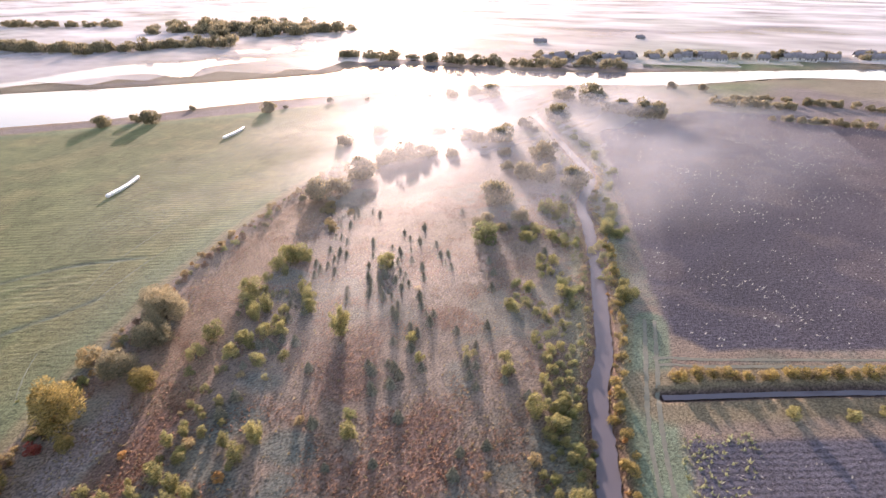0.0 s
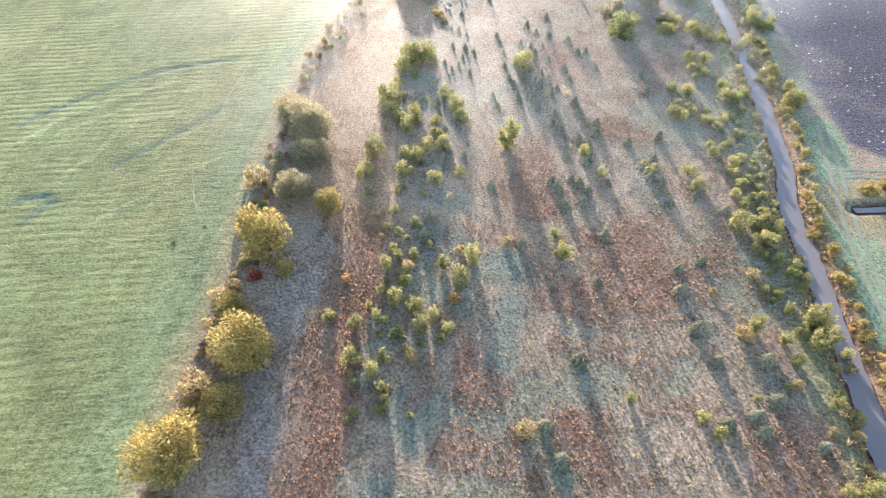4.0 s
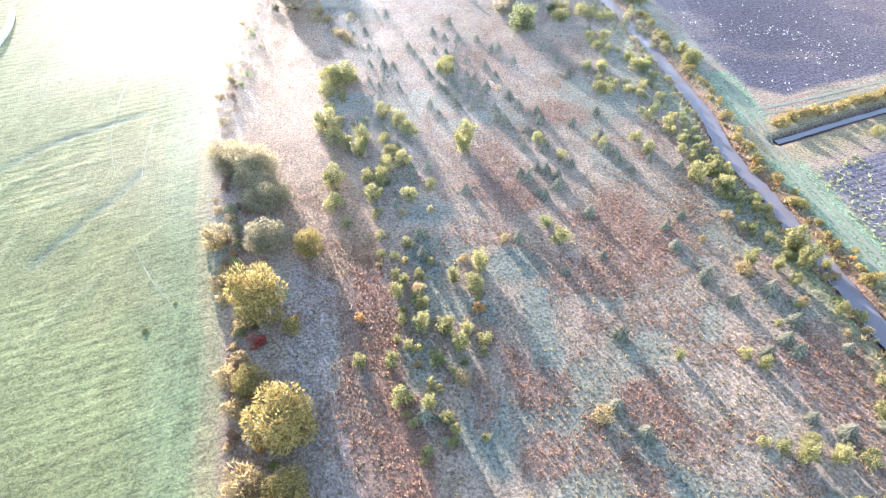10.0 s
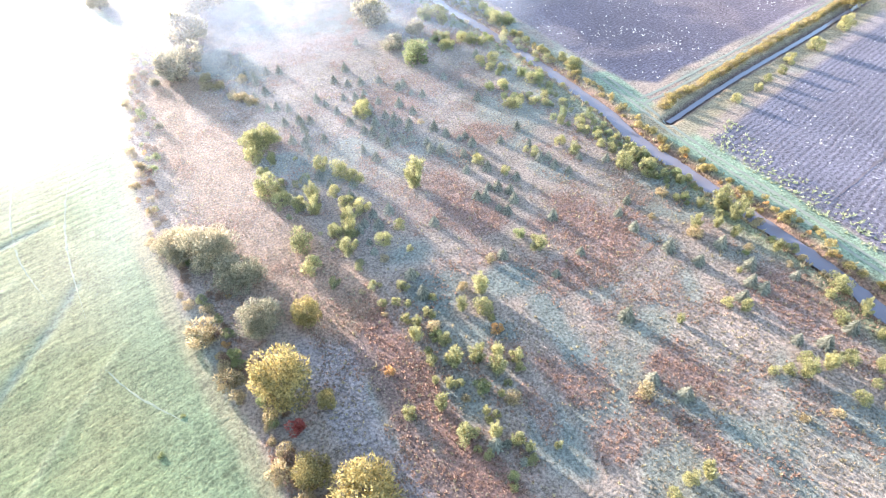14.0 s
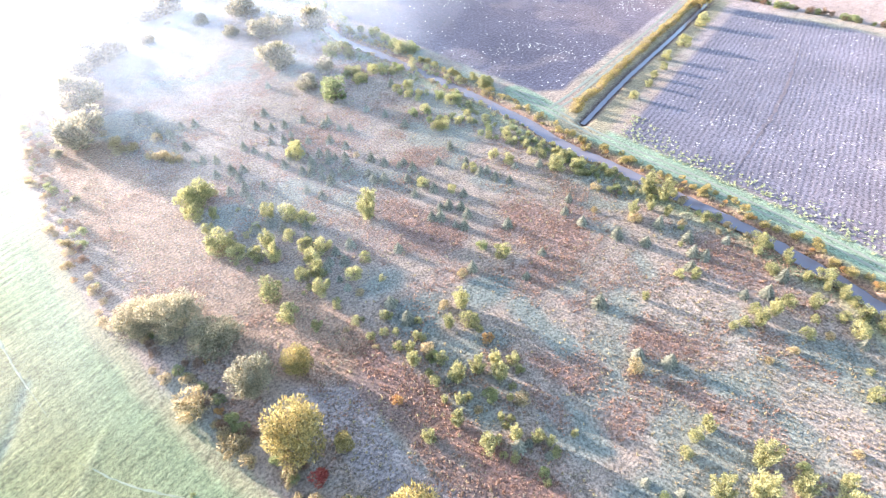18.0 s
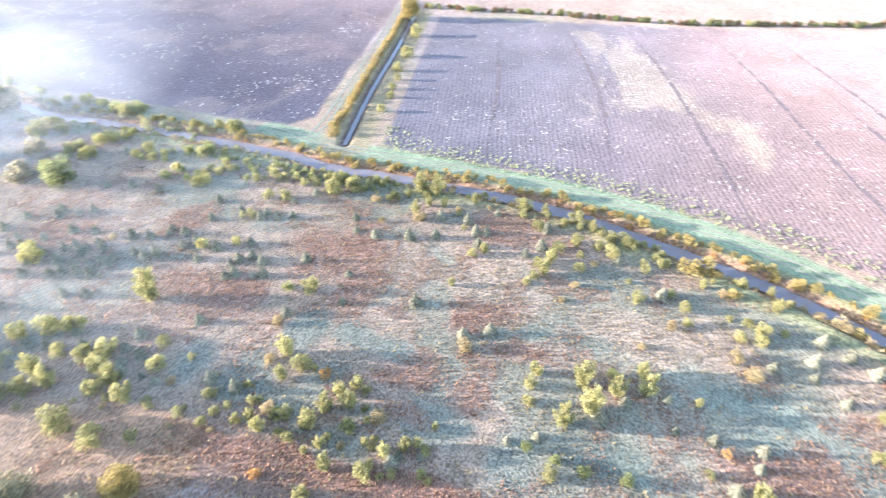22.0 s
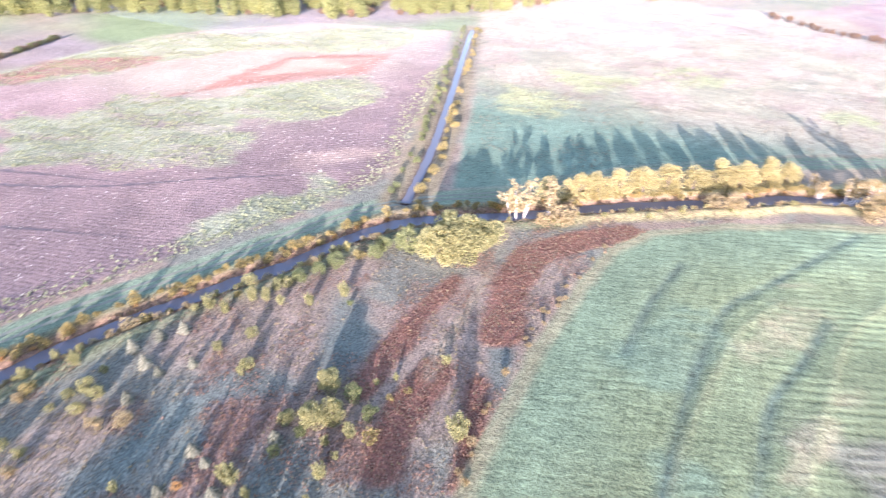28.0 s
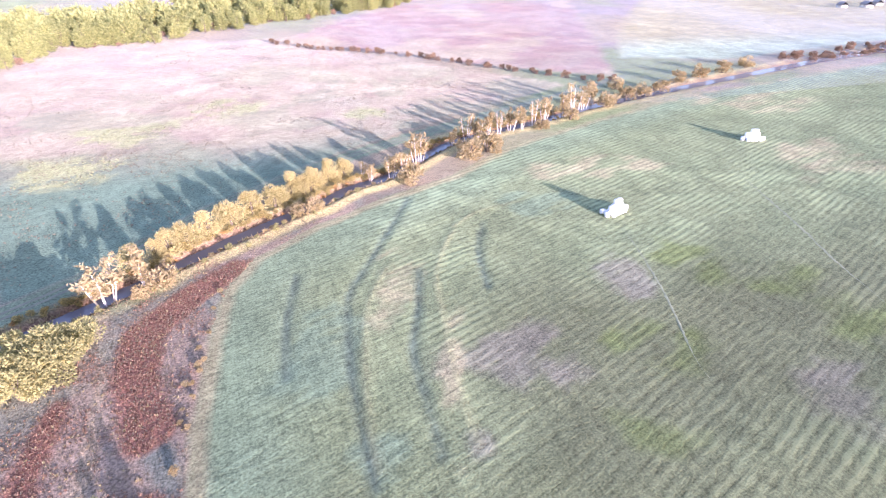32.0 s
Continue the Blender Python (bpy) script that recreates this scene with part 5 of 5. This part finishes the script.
# tangled hedge on the meadow's edge
EDGE = [(-20, 8), (-23.5, 22), (-26, 34), (-28.7, 43), (-33, 59), (-37.3, 78), (-39.5, 101), (-40.5, 126), (-40, 158)]
fringe("T", EDGE, 2.2, -0.3, 0.7, 0.9, 2.0, 51, 0.15)
fringe("G", EDGE, 2.6, -1.8, 1.0, 1.0, 2.2, 52, 0.35)
fringe("O", EDGE, 6.0, -1.5, 1.0, 0.8, 1.6, 53, 0.3, 0.0, 0.6)
fringe("V", EDGE, 7.0, -4.0, 1.6, 1.6, 3.2, 54, 0.35, 0.45, 1.0)
fringe("H", EDGE, 2.4, -1.6, 0.9, 0.9, 1.9, 66, 0.2)
fringe("E", [(-16, 87), (-17.5, 78), (-14, 66), (-9, 57), (-5, 45), (-3, 34), (-1.5, 20)], 1.7, 0.5, 2.0, 0.5, 1.2, 67, 0.1)
fringe("T", [(-13, -24), (-11.6, -40), (-11.4, -53), (-12, -66), (-14.5, -79)], 1.6, 0.0, 0.5, 0.6, 1.3, 55, 0.3)
fringe("V", [(-25, 150), (-10, 182), (5, 188), (20, 168), (32, 172), (18, 205), (-6, 215), (-22, 185)], 6.0, 0.0, 3.0, 2.4, 5.4, 60, 0.2)


# two low tufts out in the meadow
place("G", -37.3, 38.2, 1.0, 0.4)
place("G", -34.8, 42.2, 0.8, 0.35)

# low yellow and orange shrubs between stream and track, hedge along the first ditch
fringe("L", STREAM, 1.3, 3.0, 0.5, 0.9, 1.9, 5, 0.1, 0.10, 0.62)
fringe("O", STREAM, 3.6, 2.4, 0.5, 0.7, 1.3, 6, 0.2, 0.10, 0.60)
fringe("T", STREAM, 2.6, -2.4, 0.5, 0.8, 1.5, 7, 0.3, 0.10, 0.60)
fringe("G", STREAM, 2.0, -5.0, 1.5, 0.8, 1.7, 8, 0.15, 0.03, 0.27)
fringe("E", STREAM, 2.4, -4.0, 1.2, 0.6, 1.3, 9, 0.3, 0.2, 0.5)
fringe("G", STREAM, 3.5, 6.0, 1.2, 2.0, 4.0, 10, 0.25, 0.0, 0.18)
fringe("F", [(1, -92), (-11, -101), (-24.6, -111.5), (-42, -125)], 4.4, 0.5, 0.8, 3.0, 4.6, 11)
fringe("L", HEDGE, 2.6, 0.0, 0.25, 1.5, 2.2, 13)
fringe("T", HEDGE, 1.8, 0.3, 0.3, 1.4, 2.2, 61)
fringe("G", DITCH2, 3.2, 3.4, 0.7, 1.2, 2.6, 15, 0.25)
fringe("L", DITCH2, 4.5, -2.8, 0.6, 1.2, 2.6, 16, 0.3)
FAR_HEDGE = [(158.9, 101.7), (163.1, 79.6), (168.9, 57.7), (173, 34.2), (177.3, 13.9), (185.6, -7.6), (196.3, -31.1), (212.3, -70), (233, -121)]
fringe("G", FAR_HEDGE, 2.2, 0, 0.6, 1.6, 3.2, 17, 0.05)
fringe("H", FAR_HEDGE, 3.0, 0, 0.5, 1.6, 2.8, 65, 0.1)
copy_at("E", [(128.8, 90.9, 3.4), (111.4, 84.5, 3.2), (99.7, 81.5, 2.3), (94.2, 78.5, 1.8), (88.3, 76.9, 1.7), (83.4, 74.7, 1.7), (75.5, 72.5, 1.9)])
place("B", 143.5, 100.6, 7.0, 1.2)
fringe("H", [(-29, -328), (-52, -300), (-89, -274), (-111, -249), (-131, -227), (-150, -207), (-165, -196)], 4.0, 0, 1.0, 2.5, 4.5, 18, 0.1)
fringe("H", STREAM, 6.0, -3.0, 2.0, 3.0, 5.5, 19, 0.1, 0.80, 1.0)
fringe("H", STREAM, 5.0, 6.0, 3.0, 3.0, 6.0, 20, 0.1, 0.80, 1.0)
fringe("K", [(90, 287), (123, 286)], 3.0, 0, 0.8, 3.0, 4.5, 21)
fringe("K", [(111, 263), (149, 256), (240, 236)], 3.0, 0, 0.8, 2.5, 4.0, 22)
fringe("K", [(91, 299), (126, 302), (162, 294), (240, 280)], 4.0, 0, 1.5, 2.5, 4.5, 23)
fringe("K", [(-155, 382), (-90, 384), (-27, 378), (46, 392)], 6.0, 0, 2.5, 5.0, 9.0, 24)
fringe("K", [(-460, 340), (-350, 362), (-318, 408), (-280, 420)], 7.0, 0, 5.0, 7.0, 13.0, 25)
fringe("K", [(-480, 330), (-390, 340), (-300, 392)], 9.0, 12, 8.0, 7.0, 13.0, 26)
fringe("K", [(-430, 500), (-363, 521), (-320, 505), (-290, 520), (-250, 560)], 5.0, 0, 14.0, 9.0, 16.0, 27)
fringe("K", [(-430, 540), (-363, 560), (-300, 560)], 8.0, 0, 16.0, 9.0, 16.0, 28)
fringe("K", [(-680, 520), (-620, 530), (-540, 545)], 9.0, 0, 6.0, 8.0, 13.0, 29)
fringe("K", [(-20, 408), (46, 424), (122, 452), (215, 462), (330, 500)], 9.0, 6, 5.0, 5.0, 8.0, 30)

# the wood behind the fields: its edge tree by tree, the rest as one mass of crowns
r_wood = np.random.default_rng(33)
wx, wy = r_wood.uniform(-150, 420, 2600), r_wood.uniform(-560, -120, 2600)
depth = inside(wx, wy, WOOD)
order = [i for i in np.argsort(depth) if 0 < depth[i] < 80]
for i in order[:260]:
    place("D", wx[i], wy[i], 9.0 + 4.0 * r_wood.random(), 1.0)
mass_v, mass_f = [], []
for i in order[260:]:
    dia = 10 + 4 * r_wood.random()
    v, f = leaves(r_wood, *(q * k for q, k in zip(lumpy_crown(r_wood, 320, 1.25, 10), (dia, 1.0))), 0.09 * dia, 2.0, 0.4)
    mass_f.append(f + sum(len(q) for q in mass_v))
    mass_v.append(v + np.array([wx[i], wy[i], 0]))
tagged(mesh_object("woodland", np.concatenate(mass_v), np.concatenate(mass_f), M["wood"]), "pale yellow-green autumn wood behind the fields", "wood", kind="stuff")

fringe("D", WOOD[:9], 7.0, -2.0, 3.0, 6.0, 9.5, 34, 0.1)
fringe("H", WOOD[:9], 8.0, 6.0, 4.0, 3.0, 6.0, 35, 0.2)

# ---- wrapped bales ----
def bale(label):
    bm = bmesh.new()
    bmesh.ops.create_cone(bm, cap_ends=True, segments=20, radius1=0.62, radius2=0.62, depth=1.2)
    bmesh.ops.bevel(bm, geom=[e for e in bm.edges if abs(e.verts[0].co.z - e.verts[1].co.z) < 0.01], offset=0.12, segments=3, affect="EDGES")
    for v in bm.verts:
        v.co += v.co.normalized() * 0.03 * noise.noise(v.co * 3)
    me = bpy.data.meshes.new("bale_wrap")
    bm.to_mesh(me)
    me.materials.append(M["wrap"])
    me.polygons.foreach_set("use_smooth", np.ones(len(me.polygons), bool))
    return tagged(new("wrapped_bale", me), label, "bale", "white wrapped bales")


BALE = bale("round hay bale in white plastic wrap on the meadow")
bale_spots = []
for (ax, ay), (bx, by), n in (((-90.3, 111.3), (-94.4, 125.9), 12), ((-97.9, 172.9), (-99.4, 186.4), 11)):
    for k in range(n):
        s = k / (n - 1)
        bale_spots.append((ax + (bx - ax) * s + 0.8 * math.sin(3 * s), ay + (by - ay) * s, 0.62, 90, 90 + math.degrees(math.atan2(by - ay, bx - ax))))
for cx, cy, turn in ((-98.3, -87.0, 20), (-166.3, -118.5, -15)):
    c, s = math.cos(radians(turn)), math.sin(radians(turn))
    for u, v, z in ((-1.9, -0.7, 0.6), (-0.6, -0.7, 0.6), (0.7, -0.7, 0.6), (2.0, -0.6, 0.6), (-1.9, 0.65, 0.6), (-0.6, 0.65, 0.6), (0.7, 0.65, 0.6), (-1.2, -0.1, 1.8), (0.1, 0.0, 1.8), (1.2, -0.2, 1.8), (-0.5, 0.0, 2.95), (0.6, -0.1, 2.95), (2.0, 0.75, 0.6), (-3.1, 0.0, 0.6), (3.2, -0.1, 0.6), (2.3, 0.0, 1.8)):
        bale_spots.append((cx + u * c - v * s, cy + u * s + v * c, z, 0, 0))
bale_spots.append((-95.1, -87.6, 0.62, 90, 80))
for k, (x, y, z, rx, rz) in enumerate(bale_spots):
    z0 = ground_z(x, y)
    m = pose(x, y, z0 + z - 0.02, rx, 0, rz)
    if k == 0:
        BALE.matrix_basis = m
    else:
        copy_thing(BALE, m)


# ---- village across the river and the farm by the far bend ----
def house(label, w, d, h):
    root = tagged(new("house"), label, "house", "village houses")
    x, y = w / 2, d / 2
    mesh_object("wall", [(-x, -y, -0.3), (x, -y, -0.3), (x, y, -0.3), (-x, y, -0.3), (-x, -y, h), (x, -y, h), (x, y, h), (-x, y, h)],
                [(0, 1, 5, 4), (1, 2, 6, 5), (2, 3, 7, 6), (3, 0, 4, 7)], M["plaster"], root)
    o, p = 0.4, h + 0.45 * d
    mesh_object("roof", [(-x - o, -y - o, h - 0.2), (x + o, -y - o, h - 0.2), (x + o, 0, p), (-x - o, 0, p), (-x - o, y + o, h - 0.2), (x + o, y + o, h - 0.2), (-x - o, -y - o, h - 0.4), (x + o, -y - o, h - 0.4), (x + o, y + o, h - 0.4), (-x - o, y + o, h - 0.4)],
                [(0, 1, 2, 3), (3, 2, 5, 4), (6, 9, 8, 7), (0, 6, 7, 1), (4, 5, 8, 9)], M["roof"], root)
    mesh_object("door", [(x + 0.02, -0.5, 0), (x + 0.02, 0.5, 0), (x + 0.02, 0.5, 2.0), (x + 0.02, -0.5, 2.0)], [(0, 1, 2, 3)], M["bark"], root)
    c = x * 0.4
    mesh_object("chimney", [(c - 0.3, -0.3, h), (c + 0.3, -0.3, h), (c + 0.3, 0.3, h), (c - 0.3, 0.3, h), (c - 0.3, -0.3, p + 0.7), (c + 0.3, -0.3, p + 0.7), (c + 0.3, 0.3, p + 0.7), (c - 0.3, 0.3, p + 0.7)],
                [(0, 1, 5, 4), (1, 2, 6, 5), (2, 3, 7, 6), (3, 0, 4, 7), (4, 5, 6, 7)], M["roof"], root)
    for k in range(3):
        u = -x + w * (k + 0.5) / 3
        mesh_object("window", [(u - 0.5, -y - 0.02, 1.0), (u + 0.5, -y - 0.02, 1.0), (u + 0.5, -y - 0.02, 2.2), (u - 0.5, -y - 0.02, 2.2)], [(0, 1, 2, 3)], M["water"], root)
    return root


HOUSES = [house("small pale house with a grey roof by the river", 7, 5.5, 2.4), house("long pale house with a grey roof by the river", 11, 6, 2.6)]
r_village = np.random.default_rng(44)
spots = []
for k in range(64):
    s = r_village.random() ** 0.8
    x = -10 + 330 * s
    spots.append((x, 403 + (x + 10) * 0.27 + r_village.uniform(-3, 22), r_village.uniform(-30, 50)))
spots += [(-505, -376, 70), (-528, -372, 60), (-552, -381, 66), (-24, 505, 10), (60, 560, 20)]
for k, (x, y, turn) in enumerate(spots):
    m = pose(x, y, ground_z(x, y), 0, 0, turn)
    if k < 2:
        HOUSES[k].matrix_basis = m
    else:
        copy_thing(HOUSES[k % 2], m)


# ---- ground plants in one mesh a kind ----
def tufts(name, label, category, count, seed, box, mat, size, weigh, blades=5, tall=1.0, broad=0.22):
    """Small clumps of blades or fronds, thick where weigh() is high."""
    r = np.random.default_rng(seed)
    x, y = r.uniform(box[0], box[2], count), r.uniform(box[1], box[3], count)
    keep = r.random(count) < weigh(x, y)
    x, y = x[keep], y[keep]
    z = land_height(x, y)
    n = len(x)
    s = size * r.uniform(0.5, 1.4, n)
    vs = []
    for k in range(blades):
        w = r.uniform(0, 2 * math.pi, n)
        reach, rise, wide = s * r.uniform(0.3, 0.9, n), s * r.uniform(0.5, 1.1, n) * tall, s * broad
        c, sn = np.cos(w), np.sin(w)
        vs.append(np.stack([np.stack([x - sn * wide, y + c * wide, z - 0.02], 1), np.stack([x + sn * wide, y - c * wide, z - 0.02], 1),
                            np.stack([x + c * reach, y + sn * reach, z + rise], 1)], 1))
    v = np.concatenate(vs).reshape(-1, 3)
    return tagged(mesh_object(name, v, np.arange(len(v)).reshape(-1, 3), mat), label, category, kind="stuff")


def on_heath(x, y):
    ds, _ = seg_distance(x, y, STREAM_C)
    dt, _ = seg_distance(x, y, TRACK_C)
    east = inside(x, y, [(10, 260), *STREAM[1:27], (-40, -112), (-12, -60), (-13, -24), (-27, 34), (-42, 130), (-42, 160), (-60, 210)])
    return (east > 0.3) & (ds > 1.8) & (dt > 2) & (inside(x, y, MEADOW) < -0.2)


def bracken_weight(x, y):
    wob = 1.4 * (fbm(x, y, 7, 21) - 0.5)
    w = np.maximum(patch_weight(x, y, BRACKEN, wob), patch_weight(x, y, BRACKEN2, wob))
    d, _ = seg_distance(x, y, BRACKEN_STRIP)
    w = np.maximum(w, smooth(3.0, 1.8, d + 2 * wob))
    for half, line in RUST_STRIPS:
        w = np.maximum(w, smooth(half + 0.6, half - 0.6, seg_distance(x, y, line)[0] + 2 * wob))
    return on_heath(x, y) * np.maximum(0.7 * w, 0.4 * smooth(0.50, 0.66, fbm(x, y, 5, 41)))


def dry_weight(x, y):
    wob = 1.4 * (fbm(x, y, 7, 21) - 0.5)
    shaded_frost = patch_weight(x, y, SHADED_FROST, wob)
    return on_heath(x, y) * (0.3 + 0.5 * patch_weight(x, y, DRY, wob) + 0.35 * smooth(0.45, 0.6, fbm(x, y, 6, 71))) * (1 - 0.7 * shaded_frost)


tufts("bracken", "rusty autumn bracken covering the heath", "bracken", 300000, 201, (-45, -110, 56, 150), M["bracken"], 0.27, bracken_weight, 4, 0.9, 0.3)
tufts("dry_clumps", "scattered dead flower heads on the heath", "dry plants", 16000, 206, (-45, -110, 56, 130), M["tan"], 0.30, dry_weight, 6, 0.9, 0.3)
tufts("dry_grass", "pale dry grass tussocks on the heath", "grass", 260000, 202, (-60, -110, 56, 210), M["straw"], 0.25, dry_weight, 3, 0.8, 0.3)


def verge_weight(x, y):
    ds, _ = seg_distance(x, y, STREAM_C)
    return (ds > 1.7) * smooth(4.5, 2.0, ds) * 0.9


tufts("bank_grass", "tangled yellow and brown grass on the stream banks", "grass", 60000, 203, (-60, -130, 62, 190), M["tan"], 0.6, verge_weight, 5)


def stone_weight(x, y):
    d = inside(x, y, FIELD1)
    return (d > 0.5) * (0.10 + 0.9 * smooth(0.54, 0.68, fbm(x, y, 12, 81)) * smooth(90, 8, d)) * 0.8


tufts("maize_stubble", "pale stalks strewn over the dark ploughed field", "stubble", 22000, 204, (40, 84, 200, 276), M["husk"], 0.42, stone_weight, 4, 0.5)


def weed_weight(x, y):
    wob = 1.4 * (fbm(x, y, 7, 21) - 0.5)
    d2, d3 = inside(x, y, FIELD2), inside(x, y, FIELD3)
    edge = smooth(7, 1, d2) * (x < 70) * (d2 > -1.5)
    return np.clip(0.8 * edge + (d2 > 0) * 0.8 * (0.25 + 0.75 * smooth(0.36, 0.60, fbm(x, y, 5, 151, 3))) * np.maximum(area_weight(x, y, WEED_BAND, wob), np.maximum(area_weight(x, y, FAR_WEEDS, wob), area_weight(x, y, EDGE_WEEDS, wob))) + (d3 > 0) * 0.5 * np.maximum(patch_weight(x, y, YELLOW_WEEDS, wob), 0), 0, 1)


def clump_weight(x, y):
    d3 = inside(x, y, FIELD3)
    return (d3 > 1) * (0.12 + 0.8 * smooth(0.5, 0.66, fbm(x, y, 9, 131)))


def fleck_weight(x, y):
    wob = 1.4 * (fbm(x, y, 7, 21) - 0.5)
    return (inside(x, y, FIELD2) > 1) * np.clip(0.10 + 0.25 * smooth(0.48, 0.62, fbm(x, y, 11, 181)) + 0.35 * area_weight(x, y, STRAW_BAND, wob), 0, 1)


tufts("field_stalks", "pale stalks strewn over the ploughed field", "stubble", 45000, 208, (40, -210, 200, 95), M["husk"], 0.36, fleck_weight, 3, 0.5, 0.3)
tufts("stubble_clumps", "pale stubble and weed clumps on the open fields", "stubble", 80000, 207, (-120, -320, 190, 80), M["straw"], 0.5, clump_weight, 4, 0.6)
tufts("field_weeds", "green weeds and leafy crop along the ploughed field", "weeds", 160000, 205, (-80, -230, 200, 80), M["weeds"], 0.55, weed_weight, 4, 0.6, 0.3)


# ---- morning mist lying low on the flood plain, and sheets that paint in haze ----
FAR_SIDE = [(-520, 60), (-325, 191), (-275, 214), (-204, 261), (-133, 321), (-131, 350), (-85, 370), (-23, 362), (47, 374), (209, 431), (290, 458), (700, 640), (3000, 1300), (3000, 3000), (-3000, 3000), (-3000, 60)]


def mist(name, box, z, step, mat, label, keep=None, reach=None):
    xs, ys = np.arange(box[0], box[2] + 1, step), np.arange(box[1], box[3] + 1, step)
    X, Y = np.meshgrid(xs, ys)
    Z = z + 0.25 * z * (fbm(X, Y, 60, 91, 3) - 0.5)
    k = np.arange(X.size).reshape(X.shape)
    f = np.stack([k[:-1, :-1], k[:-1, 1:], k[1:, 1:], k[1:, :-1]], -1).reshape(-1, 4)
    if keep:
        f = f[(inside(X, Y, keep) > 0).ravel()[f].all(1)]
    if reach:
        f = f[(np.hypot(X - reach[0], Y - reach[1]) < reach[2]).ravel()[f].all(1)]
    return tagged(mesh_object(name, np.stack([X, Y, Z], -1).reshape(-1, 3), f, mat, smooth_shade=True), label, "mist", kind="stuff")


mist("low_mist", (-100, 125, 130, 355), 1.4, 6, mist_material("drifting_mist", 0.03, 0.42, 0.03, (1, 0.3, 1), ((15, 240, 1), 50, 125, 1.1, 0.0), 0.45, 0.7), "low sunlit mist drifting between the bushes by the river", None, (15, 240, 125))
mist("valley_mist", (-120, 95, 140, 330), 6.0, 6, mist_material("valley_mist", 0.0, 0.34, 0.026, (1, 0.35, 1), ((5, 225, 6), 50, 120, 1.0, 0.0), 0.45, 0.7), "sunlit morning mist drifting over the bushes by the river", None, (5, 225, 120))
# distance haze and the sun's glare, put in as one whitening sheet
mist("fog_bank", (-1400, 60, 1400, 2100), 1.6, 20, mist_material("fog_bank", 0.10, 0.70, 0.012, (0.6, 1, 1), ((0, 100, 1), 220, 900, 0.6, 1.5), 0.4, 0.66), "white sheet standing in for haze and sun glare over the far side of the river", FAR_SIDE)
# added sheet that pales the southern fields like haze, more so farther out
mist("thin_mist", (-700, -700, 300, -150), 1.0, 15, mist_material("thin_mist", 0.02, 0.22, 0.012, (1, 0.5, 1), ((0, 0, 1), 170, 450, 0.2, 1.3), 0.2, 0.7), "thin sheet standing in for haze over the distant fields")
# glossy sheet added for the sunward haze glow that lifts the heath's shadows
mist("heath_mist", (-120, 30, 60, 190), 1.1, 5, mist_material("thin_heath_haze", 0.01, 0.125, 0.035, (1, 0.3, 1), ((-10, 150, 1), 40, 105, 1.0, 0.0), 0.9, 0.6), "thin sheet standing in for sunlit haze over the heath and meadow", None, (-10, 150, 105))
